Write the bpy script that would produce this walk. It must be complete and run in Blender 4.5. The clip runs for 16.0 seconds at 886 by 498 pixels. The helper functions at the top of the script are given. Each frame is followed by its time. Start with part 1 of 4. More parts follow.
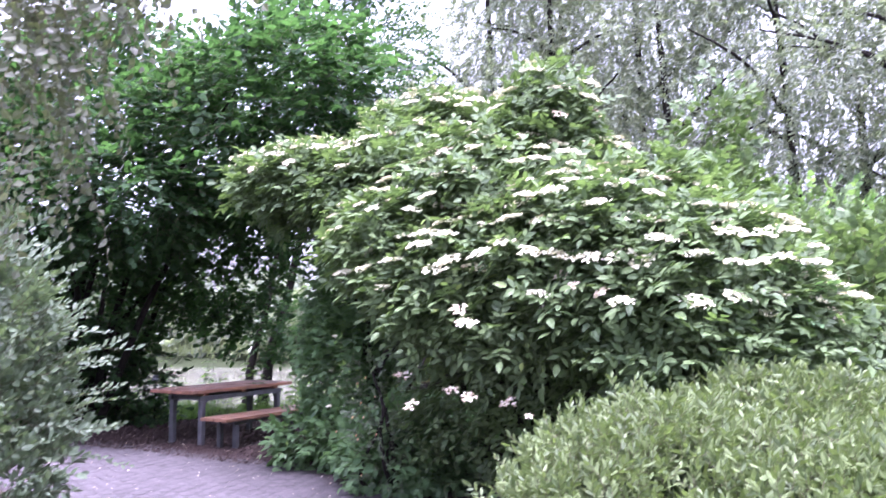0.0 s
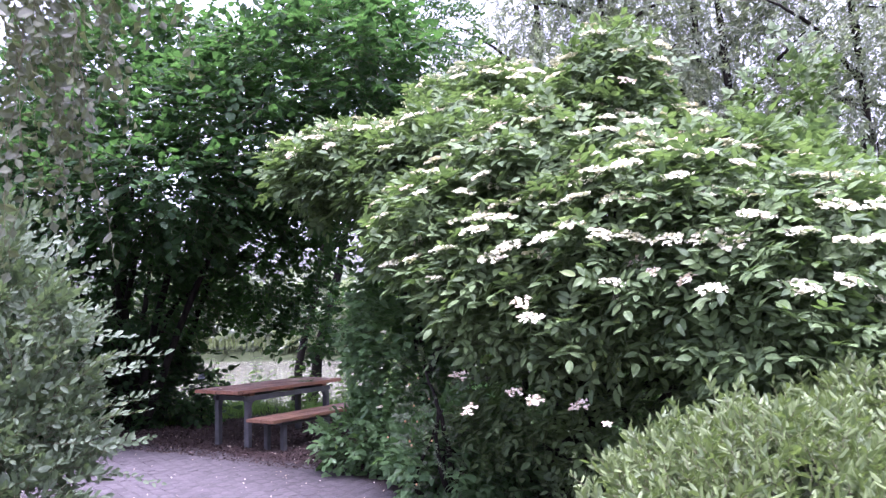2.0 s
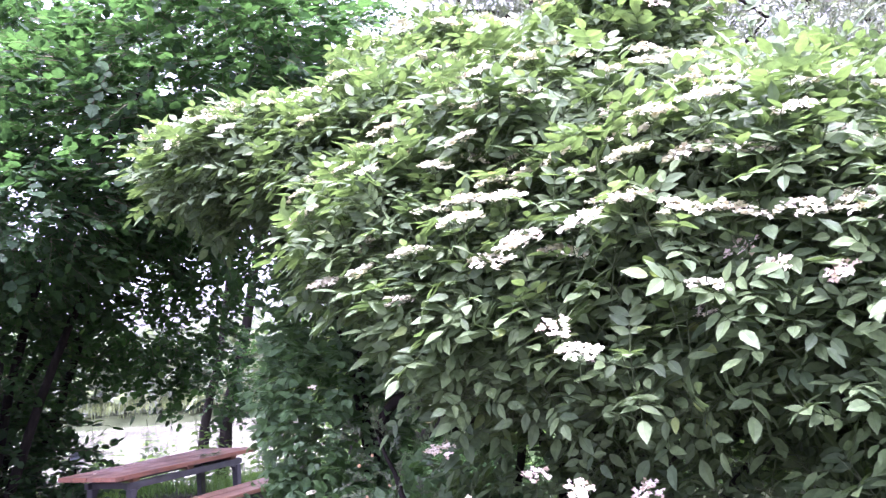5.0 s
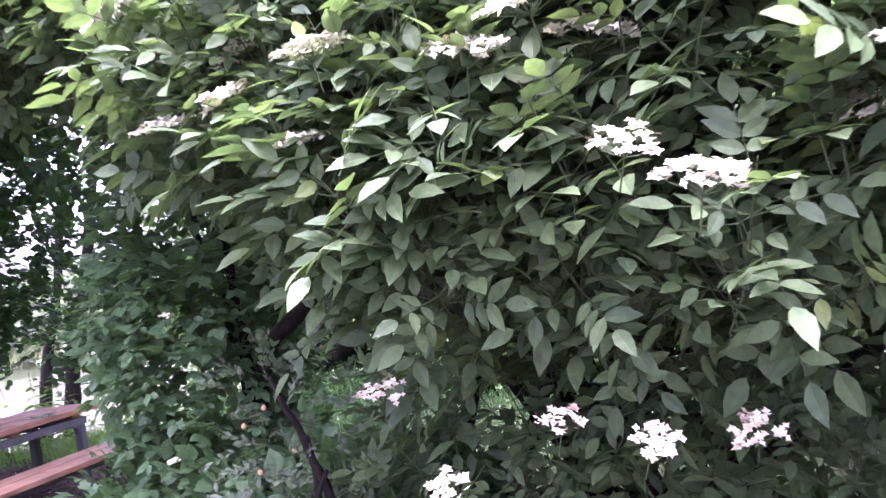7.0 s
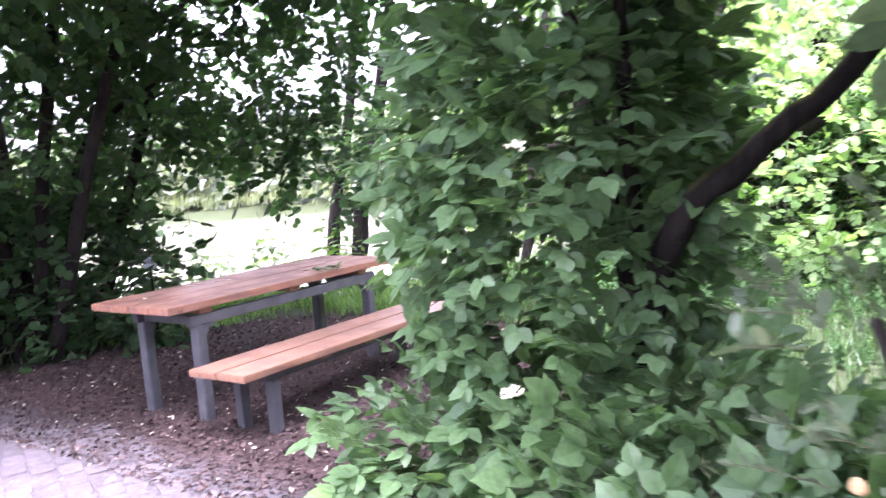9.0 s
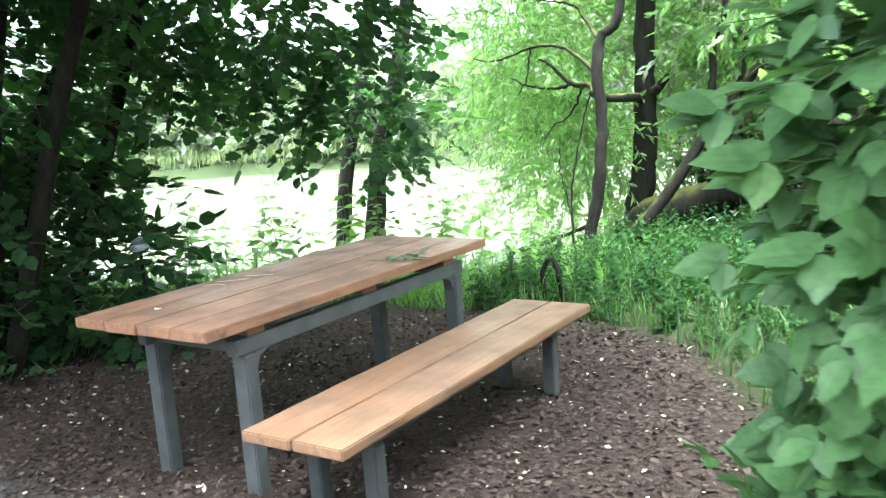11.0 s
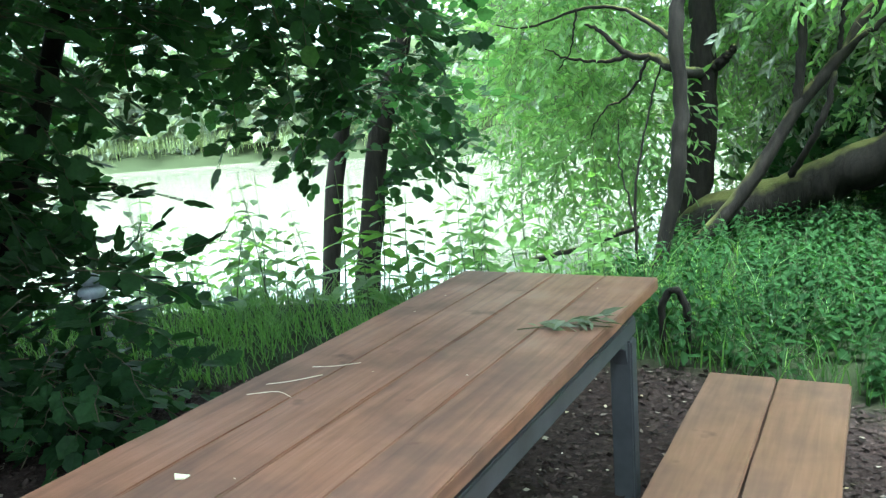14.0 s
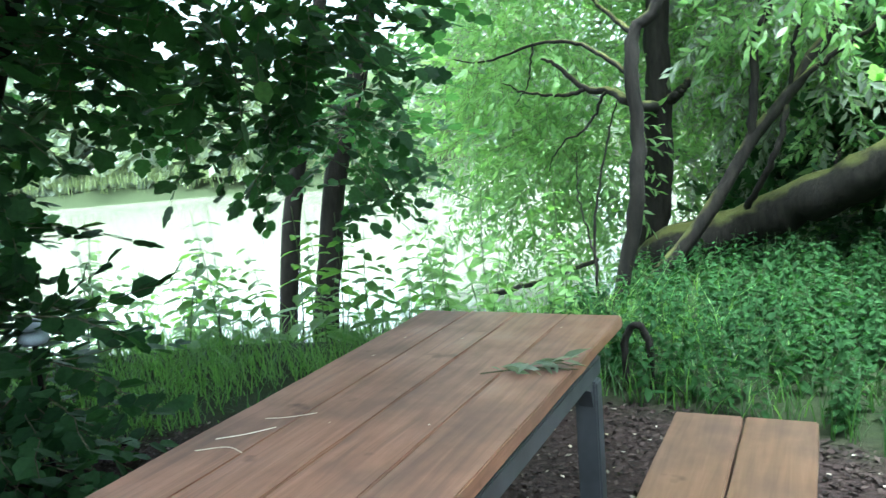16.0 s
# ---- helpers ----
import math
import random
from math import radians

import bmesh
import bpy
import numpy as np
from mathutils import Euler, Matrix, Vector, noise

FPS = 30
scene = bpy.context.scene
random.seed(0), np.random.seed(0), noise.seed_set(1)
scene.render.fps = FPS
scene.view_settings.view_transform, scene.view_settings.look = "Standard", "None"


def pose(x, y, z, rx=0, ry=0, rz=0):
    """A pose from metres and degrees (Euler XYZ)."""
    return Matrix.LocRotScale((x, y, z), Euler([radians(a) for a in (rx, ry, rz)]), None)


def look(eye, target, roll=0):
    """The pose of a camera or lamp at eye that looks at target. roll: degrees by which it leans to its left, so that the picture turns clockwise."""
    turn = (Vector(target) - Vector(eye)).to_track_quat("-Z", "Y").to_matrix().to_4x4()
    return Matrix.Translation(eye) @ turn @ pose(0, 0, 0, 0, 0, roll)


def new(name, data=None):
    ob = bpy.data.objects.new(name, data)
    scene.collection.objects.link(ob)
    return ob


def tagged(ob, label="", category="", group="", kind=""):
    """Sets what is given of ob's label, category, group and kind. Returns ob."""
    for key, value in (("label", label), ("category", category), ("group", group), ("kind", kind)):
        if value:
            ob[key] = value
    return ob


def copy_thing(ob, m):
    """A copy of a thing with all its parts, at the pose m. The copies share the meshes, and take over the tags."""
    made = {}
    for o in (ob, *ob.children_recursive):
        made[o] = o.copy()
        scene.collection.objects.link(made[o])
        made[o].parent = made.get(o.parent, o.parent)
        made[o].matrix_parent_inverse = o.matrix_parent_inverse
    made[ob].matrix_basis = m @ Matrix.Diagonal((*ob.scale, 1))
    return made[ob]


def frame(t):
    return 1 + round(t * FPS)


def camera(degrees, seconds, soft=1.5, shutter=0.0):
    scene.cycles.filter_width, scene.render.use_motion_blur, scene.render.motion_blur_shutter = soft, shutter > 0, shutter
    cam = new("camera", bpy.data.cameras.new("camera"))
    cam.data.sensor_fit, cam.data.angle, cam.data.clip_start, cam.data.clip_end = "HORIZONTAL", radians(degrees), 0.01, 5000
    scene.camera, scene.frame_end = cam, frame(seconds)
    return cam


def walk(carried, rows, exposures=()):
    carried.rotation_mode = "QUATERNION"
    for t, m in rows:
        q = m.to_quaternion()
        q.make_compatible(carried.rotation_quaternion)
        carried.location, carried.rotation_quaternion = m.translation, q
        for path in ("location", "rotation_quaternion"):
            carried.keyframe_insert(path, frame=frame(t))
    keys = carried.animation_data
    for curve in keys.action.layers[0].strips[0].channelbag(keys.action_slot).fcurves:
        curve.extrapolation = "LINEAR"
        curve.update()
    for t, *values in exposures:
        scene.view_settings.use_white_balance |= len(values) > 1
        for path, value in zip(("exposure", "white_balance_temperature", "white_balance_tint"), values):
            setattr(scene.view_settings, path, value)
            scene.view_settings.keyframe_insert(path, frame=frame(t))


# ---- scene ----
cam = camera(55.7, 16.0, soft=1.3, shutter=0.35)
PATH = [
    (0, (8.529, -8.613, 1.735), (7.585, -6.858, 1.904), 0.0),
    (0.5, (8.533, -8.548, 1.782), (7.666, -6.763, 2.029), -0.5),
    (1, (8.461, -8.492, 1.791), (7.535, -6.737, 2.035), -1.0),
    (1.5, (8.287, -8.319, 1.815), (7.301, -6.59, 2.009), -1.5),
    (2, (8.121, -8.012, 1.788), (7.077, -6.312, 1.929), -1.3),
    (2.5, (7.915, -7.728, 1.759), (6.848, -6.041, 1.881), -0.5),
    (3, (7.642, -7.46, 1.774), (6.586, -5.765, 1.891), -1.2),
    (3.5, (7.417, -7.11, 1.77), (6.343, -5.427, 1.886), -1.2),
    (4, (7.136, -6.829, 1.755), (6.104, -5.122, 1.889), -1.0),
    (4.2, (7.032, -6.724, 1.768), (6.069, -4.978, 1.932), -1.5),
    (6.3, (6.065, -5.168, 1.676), (5.252, -3.36, 1.941), -5.6),
    (6.5, (5.956, -5.052, 1.646), (5.158, -3.23, 1.861), -6.3),
    (7, (5.706, -4.663, 1.621), (5.126, -2.749, 1.651), -8.4),
    (7.5, (5.481, -4.258, 1.601), (4.855, -2.358, 1.619), -5.7),
    (8, (5.12, -3.83, 1.565), (4.381, -1.971, 1.552), -4.0),
    (8.5, (4.656, -3.322, 1.577), (3.709, -1.564, 1.46), -5.0),
    (9, (4.25, -3.01, 1.552), (3.079, -1.404, 1.324), -4.7),
    (9.5, (3.821, -2.771, 1.537), (2.608, -1.202, 1.279), -3.3),
    (10, (3.383, -2.469, 1.497), (2.154, -0.91, 1.259), -3.0),
    (10.2, (3.192, -2.398, 1.52), (1.995, -0.815, 1.269), -3.2),
    (12.3, (1.512, -1.555, 1.539), (0.518, 0.133, 1.135), -4.3),
    (12.5, (1.395, -1.491, 1.536), (0.427, 0.216, 1.145), -4.1),
    (13, (1.083, -1.299, 1.526), (0.185, 0.448, 1.15), -4.4),
    (13.5, (0.876, -1.06, 1.523), (-0.043, 0.677, 1.152), -4.2),
    (14, (0.736, -0.96, 1.514), (-0.183, 0.778, 1.145), -4.2),
    (14.5, (0.648, -0.947, 1.516), (-0.219, 0.819, 1.155), -4.7),
    (15, (0.669, -0.906, 1.52), (-0.203, 0.86, 1.172), -4.2),
    (15.5, (0.687, -0.89, 1.523), (-0.215, 0.863, 1.19), -4.3),
    (16, (0.697, -0.877, 1.528), (-0.136, 0.917, 1.226), -4.4),
]
EXPOSURES = [(0.0, 2.95, 5450, 44), (0.6, 2.8, 5500, 43), (1.5, 2.62, 5500, 43), (3.5, 3.28, 5450, 46), (4.0, 3.5, 5450, 47), (6.5, 3.5, 5500, 58), (8.0, 4.0, 5400, 58), (8.6, 4.2, 5550, 50), (9.3, 4.2, 5900, 30), (10.2, 4.2, 6000, 6), (12.3, 3.45, 5600, -16), (13.5, 3.42, 5450, -13), (16.0, 3.42, 5300, -10)]
walk(cam, [(t, look(eye, target, roll)) for t, eye, target, roll in PATH], EXPOSURES)

# ---- world and light: a bright, hazy overcast day ----
world = bpy.data.worlds.new("world")
scene.world = world
world.use_nodes = True
wn = world.node_tree
sky = wn.nodes.new("ShaderNodeTexSky")
sky.sky_type, sky.sun_disc = "NISHITA", False
sky.sun_elevation, sky.sun_rotation = radians(77), radians(143)
sky.air_density, sky.dust_density, sky.ozone_density = 1.0, 6.0, 1.0
haze = wn.nodes.new("ShaderNodeHueSaturation")
haze.inputs["Saturation"].default_value = 0.25
wn.links.new(sky.outputs[0], haze.inputs["Color"])
wn.links.new(haze.outputs[0], wn.nodes["Background"].inputs["Color"])
wn.nodes["Background"].inputs["Strength"].default_value = 0.135
sun = new("sun", bpy.data.lights.new("sun", "SUN"))
sun.data.energy, sun.data.angle, sun.data.color = 1.5, radians(28), (1.0, 0.97, 0.92)
sun.matrix_world = look((1.2, -1.6, 9.0), (0, 0, 0))

# ---- materials ----
def shader(name, rough=0.6, spec=0.35):
    m = bpy.data.materials.new(name)
    m.use_nodes = True
    b = m.node_tree.nodes["Principled BSDF"]
    b.inputs["Roughness"].default_value = rough
    b.inputs["Specular IOR Level"].default_value = spec
    return m, m.node_tree, b


def node(nt, kind, **values):
    n = nt.nodes.new(kind)
    for k, v in values.items():
        n.inputs[k.replace("_", " ")].default_value = v
    return n


def ramp(nt, source, stops):
    r = nt.nodes.new("ShaderNodeValToRGB")
    while len(r.color_ramp.elements) < len(stops):
        r.color_ramp.elements.new(0.5)
    for e, (p, c) in zip(r.color_ramp.elements, stops):
        e.position, e.color = p, (*c, 1)
    nt.links.new(source, r.inputs[0])
    return r


def mixed(nt, fac, a, b, mode="MIX"):
    m = nt.nodes.new("ShaderNodeMix")
    m.data_type, m.blend_type = "RGBA", mode
    for i, v in ((0, fac), (6, a), (7, b)):
        if isinstance(v, (int, float)):
            m.inputs[i].default_value = v
        elif isinstance(v, tuple):
            m.inputs[i].default_value = (*v, 1)
        else:
            nt.links.new(v, m.inputs[i])
    return m.outputs[2]


def bumped(nt, b, height, strength=0.5, distance=0.01):
    n = node(nt, "ShaderNodeBump", Strength=strength, Distance=distance)
    nt.links.new(height, n.inputs["Height"])
    nt.links.new(n.outputs[0], b.inputs["Normal"])


def leaf_material(name, dark, mid, light, through_light=0.35, rough=0.45, spec=0.4):
    """Leaves that vary leaf by leaf and spray by spray, and let light through."""
    m, nt, b = shader(name, rough, spec)
    geo = nt.nodes.new("ShaderNodeNewGeometry")
    info = nt.nodes.new("ShaderNodeObjectInfo")
    add = nt.nodes.new("ShaderNodeMath")
    add.operation = "MULTIPLY_ADD"
    nt.links.new(geo.outputs["Random Per Island"], add.inputs[0])
    add.inputs[1].default_value = 0.75
    sc = nt.nodes.new("ShaderNodeMath")
    sc.operation = "MULTIPLY"
    nt.links.new(info.outputs["Random"], sc.inputs[0])
    sc.inputs[1].default_value = 0.25
    nt.links.new(sc.outputs[0], add.inputs[2])
    col = ramp(nt, add.outputs[0], [(0.0, dark), (0.55, mid), (0.86, mid), (1.0, light)])
    co = nt.nodes.new("ShaderNodeTexCoord")
    ns = node(nt, "ShaderNodeTexNoise", Scale=45.0, Detail=3.0)
    nt.links.new(co.outputs["Object"], ns.inputs["Vector"])
    spot = ramp(nt, ns.outputs[0], [(0.3, (0.78, 0.78, 0.72)), (0.7, (1.12, 1.1, 1.0))])
    c = mixed(nt, 1.0, col.outputs[0], spot.outputs[0], "MULTIPLY")
    nt.links.new(c, b.inputs["Base Color"])
    tr = nt.nodes.new("ShaderNodeBsdfTranslucent")
    warm = mixed(nt, 1.0, c, (1.4, 1.55, 0.8), "MULTIPLY")
    nt.links.new(warm, tr.inputs["Color"])
    mx = nt.nodes.new("ShaderNodeMixShader")
    mx.inputs[0].default_value = through_light
    nt.links.new(b.outputs[0], mx.inputs[1])
    nt.links.new(tr.outputs[0], mx.inputs[2])
    nt.links.new(mx.outputs[0], nt.nodes["Material Output"].inputs["Surface"])
    return m


def bark_material(name, dark, light, moss=0.0, scale=1.0):
    m, nt, b = shader(name, 0.9, 0.2)
    co = nt.nodes.new("ShaderNodeTexCoord")
    mp = nt.nodes.new("ShaderNodeMapping")
    mp.inputs["Scale"].default_value = (14 * scale, 14 * scale, 3.2 * scale)
    nt.links.new(co.outputs["Object"], mp.inputs["Vector"])
    n1 = node(nt, "ShaderNodeTexNoise", Scale=1.6, Detail=6.0, Roughness=0.65)
    nt.links.new(mp.outputs[0], n1.inputs["Vector"])
    c = ramp(nt, n1.outputs[0], [(0.32, dark), (0.68, light)]).outputs[0]
    if moss:
        geo = nt.nodes.new("ShaderNodeNewGeometry")
        sep = nt.nodes.new("ShaderNodeSeparateXYZ")
        nt.links.new(geo.outputs["Normal"], sep.inputs[0])
        n2 = node(nt, "ShaderNodeTexNoise", Scale=5.0, Detail=5.0)
        nt.links.new(co.outputs["Object"], n2.inputs["Vector"])
        s2 = nt.nodes.new("ShaderNodeMath")
        s2.operation = "MULTIPLY"
        nt.links.new(sep.outputs[2], s2.inputs[0])
        nt.links.new(n2.outputs[0], s2.inputs[1])
        f = ramp(nt, s2.outputs[0], [(0.24, (0, 0, 0)), (0.4, (moss, moss, moss))])
        c = mixed(nt, f.outputs[0], c, (0.085, 0.088, 0.026))
    nt.links.new(c, b.inputs["Base Color"])
    bumped(nt, b, n1.outputs[0], 0.9, 0.02)
    return m


def wood_material(name, cols, grey=0.3):
    """Oiled planks with grain along y, knots and greyed patches, each plank its own."""
    m, nt, b = shader(name, 0.5, 0.4)
    co = nt.nodes.new("ShaderNodeTexCoord")
    info = nt.nodes.new("ShaderNodeObjectInfo")
    off = nt.nodes.new("ShaderNodeVectorMath")
    off.operation = "MULTIPLY_ADD"
    nt.links.new(info.outputs["Random"], off.inputs[0])
    off.inputs[1].default_value = (7.0, 13.0, 3.0)
    nt.links.new(co.outputs["Object"], off.inputs[2])
    mp = nt.nodes.new("ShaderNodeMapping")
    mp.inputs["Scale"].default_value = (26, 1.5, 26)
    nt.links.new(off.outputs[0], mp.inputs["Vector"])
    n1 = node(nt, "ShaderNodeTexNoise", Scale=1.5, Detail=7.0, Roughness=0.6, Distortion=0.6)
    nt.links.new(mp.outputs[0], n1.inputs["Vector"])
    c = ramp(nt, n1.outputs[0], [(0.3, cols[0]), (0.5, cols[1]), (0.72, cols[2])]).outputs[0]
    n2 = node(nt, "ShaderNodeTexNoise", Scale=3.4, Detail=5.0, Roughness=0.55)
    nt.links.new(off.outputs[0], n2.inputs["Vector"])
    f = ramp(nt, n2.outputs[0], [(0.44, (0, 0, 0)), (0.66, (2 * grey, 2 * grey, 2 * grey))])
    c = mixed(nt, f.outputs[0], c, (0.1, 0.068, 0.06))
    n3 = node(nt, "ShaderNodeTexNoise", Scale=6.5, Detail=3.0)
    nt.links.new(off.outputs[0], n3.inputs["Vector"])
    k = ramp(nt, n3.outputs[0], [(0.69, (1, 1, 1)), (0.75, (0.5, 0.4, 0.36))])
    c = mixed(nt, 1.0, c, k.outputs[0], "MULTIPLY")
    nt.links.new(c, b.inputs["Base Color"])
    rr = ramp(nt, n2.outputs[0], [(0.35, (0.38, 0.38, 0.38)), (0.7, (0.62, 0.62, 0.62))])
    nt.links.new(rr.outputs[0], b.inputs["Roughness"])
    bumped(nt, b, n1.outputs[0], 0.25, 0.004)
    return m


ELDER_LEAF = leaf_material("elder_leaf", (0.055, 0.09, 0.047), (0.11, 0.165, 0.074), (0.25, 0.32, 0.1), 0.32, 0.55, 0.25)
HEDGE_LEAF = leaf_material("hedge_leaf", (0.055, 0.085, 0.04), (0.13, 0.175, 0.075), (0.28, 0.32, 0.115), 0.3, 0.5, 0.3)
PALE_LEAF = leaf_material("pale_shrub_leaf", (0.065, 0.095, 0.062), (0.115, 0.158, 0.104), (0.2, 0.25, 0.14), 0.3, 0.5, 0.35)
HAZEL_LEAF = leaf_material("hazel_leaf", (0.022, 0.05, 0.026), (0.045, 0.096, 0.041), (0.135, 0.24, 0.065), 0.56, 0.55, 0.25)
VINE_LEAF = leaf_material("vine_leaf", (0.06, 0.118, 0.064), (0.112, 0.2, 0.094), (0.23, 0.35, 0.12), 0.38, 0.45, 0.4)
WILLOW_LEAF = leaf_material("willow_leaf", (0.085, 0.165, 0.075), (0.235, 0.365, 0.16), (0.43, 0.55, 0.25), 0.55, 0.45, 0.4)
# silvery leaf tone, also greyed and lightened to stand in for haze
SILVER_HAZE_LEAF = leaf_material("silver_haze_leaf", (0.1, 0.125, 0.105), (0.2, 0.235, 0.195), (0.34, 0.385, 0.32), 0.4, 0.45, 0.4)
BIRCH_LEAF = leaf_material("birch_leaf", (0.06, 0.07, 0.05), (0.1, 0.115, 0.077), (0.16, 0.18, 0.11), 0.35, 0.45, 0.4)
NETTLE_LEAF = leaf_material("nettle_leaf", (0.014, 0.04, 0.014), (0.028, 0.07, 0.022), (0.08, 0.155, 0.04), 0.4, 0.7, 0.12)
GRASS_BLADE = leaf_material("grass_blade", (0.03, 0.068, 0.022), (0.055, 0.112, 0.034), (0.125, 0.185, 0.062), 0.4, 0.45, 0.4)
# brighter copy of the grass greens, with the bank's backlight in the colour
BACKLIT_GRASS = leaf_material("backlit_grass_blade", (0.06, 0.125, 0.04), (0.135, 0.24, 0.07), (0.27, 0.38, 0.13), 0.5, 0.45, 0.4)
REED_BLADE = leaf_material("reed_blade", (0.12, 0.16, 0.08), (0.19, 0.23, 0.12), (0.28, 0.3, 0.17), 0.4, 0.5, 0.3)
# dark bark taken down to near black: canopy shade put into the colour
BARK = bark_material("dark_shaded_bark", (0.006, 0.005, 0.0045), (0.02, 0.0165, 0.0135))
MOSSY_BARK = bark_material("mossy_shaded_bark", (0.006, 0.005, 0.0045), (0.02, 0.0165, 0.0135), 0.9)
TWIG = bark_material("twig_bark", (0.07, 0.065, 0.04), (0.16, 0.14, 0.09), 0, 3.0)
GREEN_STEM = bark_material("green_stem", (0.05, 0.075, 0.03), (0.09, 0.12, 0.05), 0, 3.0)
TABLE_WOOD = wood_material("table_wood", ((0.15, 0.067, 0.043), (0.23, 0.11, 0.07), (0.3, 0.155, 0.103)), 0.3)
BENCH_WOOD = wood_material("bench_wood", ((0.14, 0.071, 0.046), (0.188, 0.1, 0.064), (0.235, 0.13, 0.086)), 0.25)

STEEL, nt, b = shader("grey_painted_steel", 0.48, 0.45)
co = nt.nodes.new("ShaderNodeTexCoord")
ns = node(nt, "ShaderNodeTexNoise", Scale=9.0, Detail=6.0)
nt.links.new(co.outputs["Object"], ns.inputs["Vector"])
nt.links.new(ramp(nt, ns.outputs[0], [(0.35, (0.043, 0.044, 0.05)), (0.7, (0.072, 0.073, 0.082))]).outputs[0], b.inputs["Base Color"])
nf = node(nt, "ShaderNodeTexNoise", Scale=420.0, Detail=2.0)
nt.links.new(co.outputs["Object"], nf.inputs["Vector"])
bumped(nt, b, nf.outputs[0], 0.15, 0.001)

PETAL, nt, b = shader("cream_petals", 0.7, 0.2)
geo = nt.nodes.new("ShaderNodeNewGeometry")
nt.links.new(ramp(nt, geo.outputs["Random Per Island"], [(0.0, (0.6, 0.56, 0.34)), (0.35, (0.8, 0.77, 0.56)), (1.0, (0.87, 0.85, 0.7))]).outputs[0], b.inputs["Base Color"])
FADED, nt, b = shader("faded_petals", 0.8, 0.2)
geo = nt.nodes.new("ShaderNodeNewGeometry")
nt.links.new(ramp(nt, geo.outputs["Random Per Island"], [(0.0, (0.36, 0.3, 0.18)), (0.4, (0.62, 0.52, 0.4)), (1.0, (0.78, 0.72, 0.62))]).outputs[0], b.inputs["Base Color"])

BUD, nt, b = shader("peach_bud", 0.6, 0.3)
geo = nt.nodes.new("ShaderNodeNewGeometry")
ns = node(nt, "ShaderNodeTexNoise", Scale=90.0, Detail=2.0)
nt.links.new(geo.outputs["Position"], ns.inputs["Vector"])
nt.links.new(ramp(nt, ns.outputs[0], [(0.35, (0.42, 0.24, 0.11)), (0.65, (0.55, 0.38, 0.22))]).outputs[0], b.inputs["Base Color"])

GROUND, nt, b = shader("ground_soil_and_grass", 0.95, 0.15)
co = nt.nodes.new("ShaderNodeTexCoord")
n1 = node(nt, "ShaderNodeTexNoise", Scale=1.3, Detail=8.0, Roughness=0.7)
n2 = node(nt, "ShaderNodeTexNoise", Scale=26.0, Detail=8.0, Roughness=0.7)
for n in (n1, n2):
    nt.links.new(co.outputs["Object"], n.inputs["Vector"])
soil = ramp(nt, n2.outputs[0], [(0.3, (0.018, 0.012, 0.011)), (0.55, (0.046, 0.031, 0.029)), (0.75, (0.095, 0.07, 0.064))]).outputs[0]
patch = ramp(nt, n1.outputs[0], [(0.35, (0.75, 0.72, 0.72)), (0.68, (1.25, 1.2, 1.2))]).outputs[0]
soil = mixed(nt, 1.0, soil, patch, "MULTIPLY")
turf = ramp(nt, n2.outputs[0], [(0.3, (0.014, 0.02, 0.009)), (0.6, (0.03, 0.04, 0.016)), (0.8, (0.055, 0.06, 0.026))]).outputs[0]
at = nt.nodes.new("ShaderNodeAttribute")
at.attribute_name = "turf"
dust = ramp(nt, n2.outputs[0], [(0.3, (0.05, 0.045, 0.048)), (0.7, (0.085, 0.077, 0.081))]).outputs[0]
at2 = nt.nodes.new("ShaderNodeAttribute")
at2.attribute_name = "dust"
soil = mixed(nt, at2.outputs["Fac"], soil, dust)
nt.links.new(mixed(nt, at.outputs["Fac"], soil, turf), b.inputs["Base Color"])
bumped(nt, b, n2.outputs[0], 0.9, 0.03)

STONE, nt, b = shader("grey_sett_stone", 0.85, 0.25)
info = nt.nodes.new("ShaderNodeObjectInfo")
geo = nt.nodes.new("ShaderNodeNewGeometry")
co = nt.nodes.new("ShaderNodeTexCoord")
rnd = nt.nodes.new("ShaderNodeMath")
rnd.operation = "ADD"
nt.links.new(info.outputs["Random"], rnd.inputs[0])
nt.links.new(geo.outputs["Random Per Island"], rnd.inputs[1])
frac = nt.nodes.new("ShaderNodeMath")
frac.operation = "FRACT"
nt.links.new(rnd.outputs[0], frac.inputs[0])
ns = node(nt, "ShaderNodeTexNoise", Scale=16.0, Detail=7.0, Roughness=0.7)
nt.links.new(geo.outputs["Position"], ns.inputs["Vector"])
base = ramp(nt, frac.outputs[0], [(0.0, (0.064, 0.058, 0.062)), (0.5, (0.072, 0.066, 0.07)), (1.0, (0.082, 0.075, 0.079))]).outputs[0]
wear = ramp(nt, ns.outputs[0], [(0.3, (0.62, 0.6, 0.6)), (0.65, (1.12, 1.1, 1.1))]).outputs[0]
nt.links.new(mixed(nt, 1.0, base, wear, "MULTIPLY"), b.inputs["Base Color"])
bumped(nt, b, ns.outputs[0], 0.5, 0.01)

CHIP, nt, b = shader("wood_chip", 0.9, 0.2)
geo = nt.nodes.new("ShaderNodeNewGeometry")
nt.links.new(ramp(nt, geo.outputs["Random Per Island"], [(0.0, (0.016, 0.011, 0.01)), (0.6, (0.05, 0.033, 0.03)), (0.965, (0.082, 0.058, 0.052)), (1.0, (0.34, 0.29, 0.24))]).outputs[0], b.inputs["Base Color"])

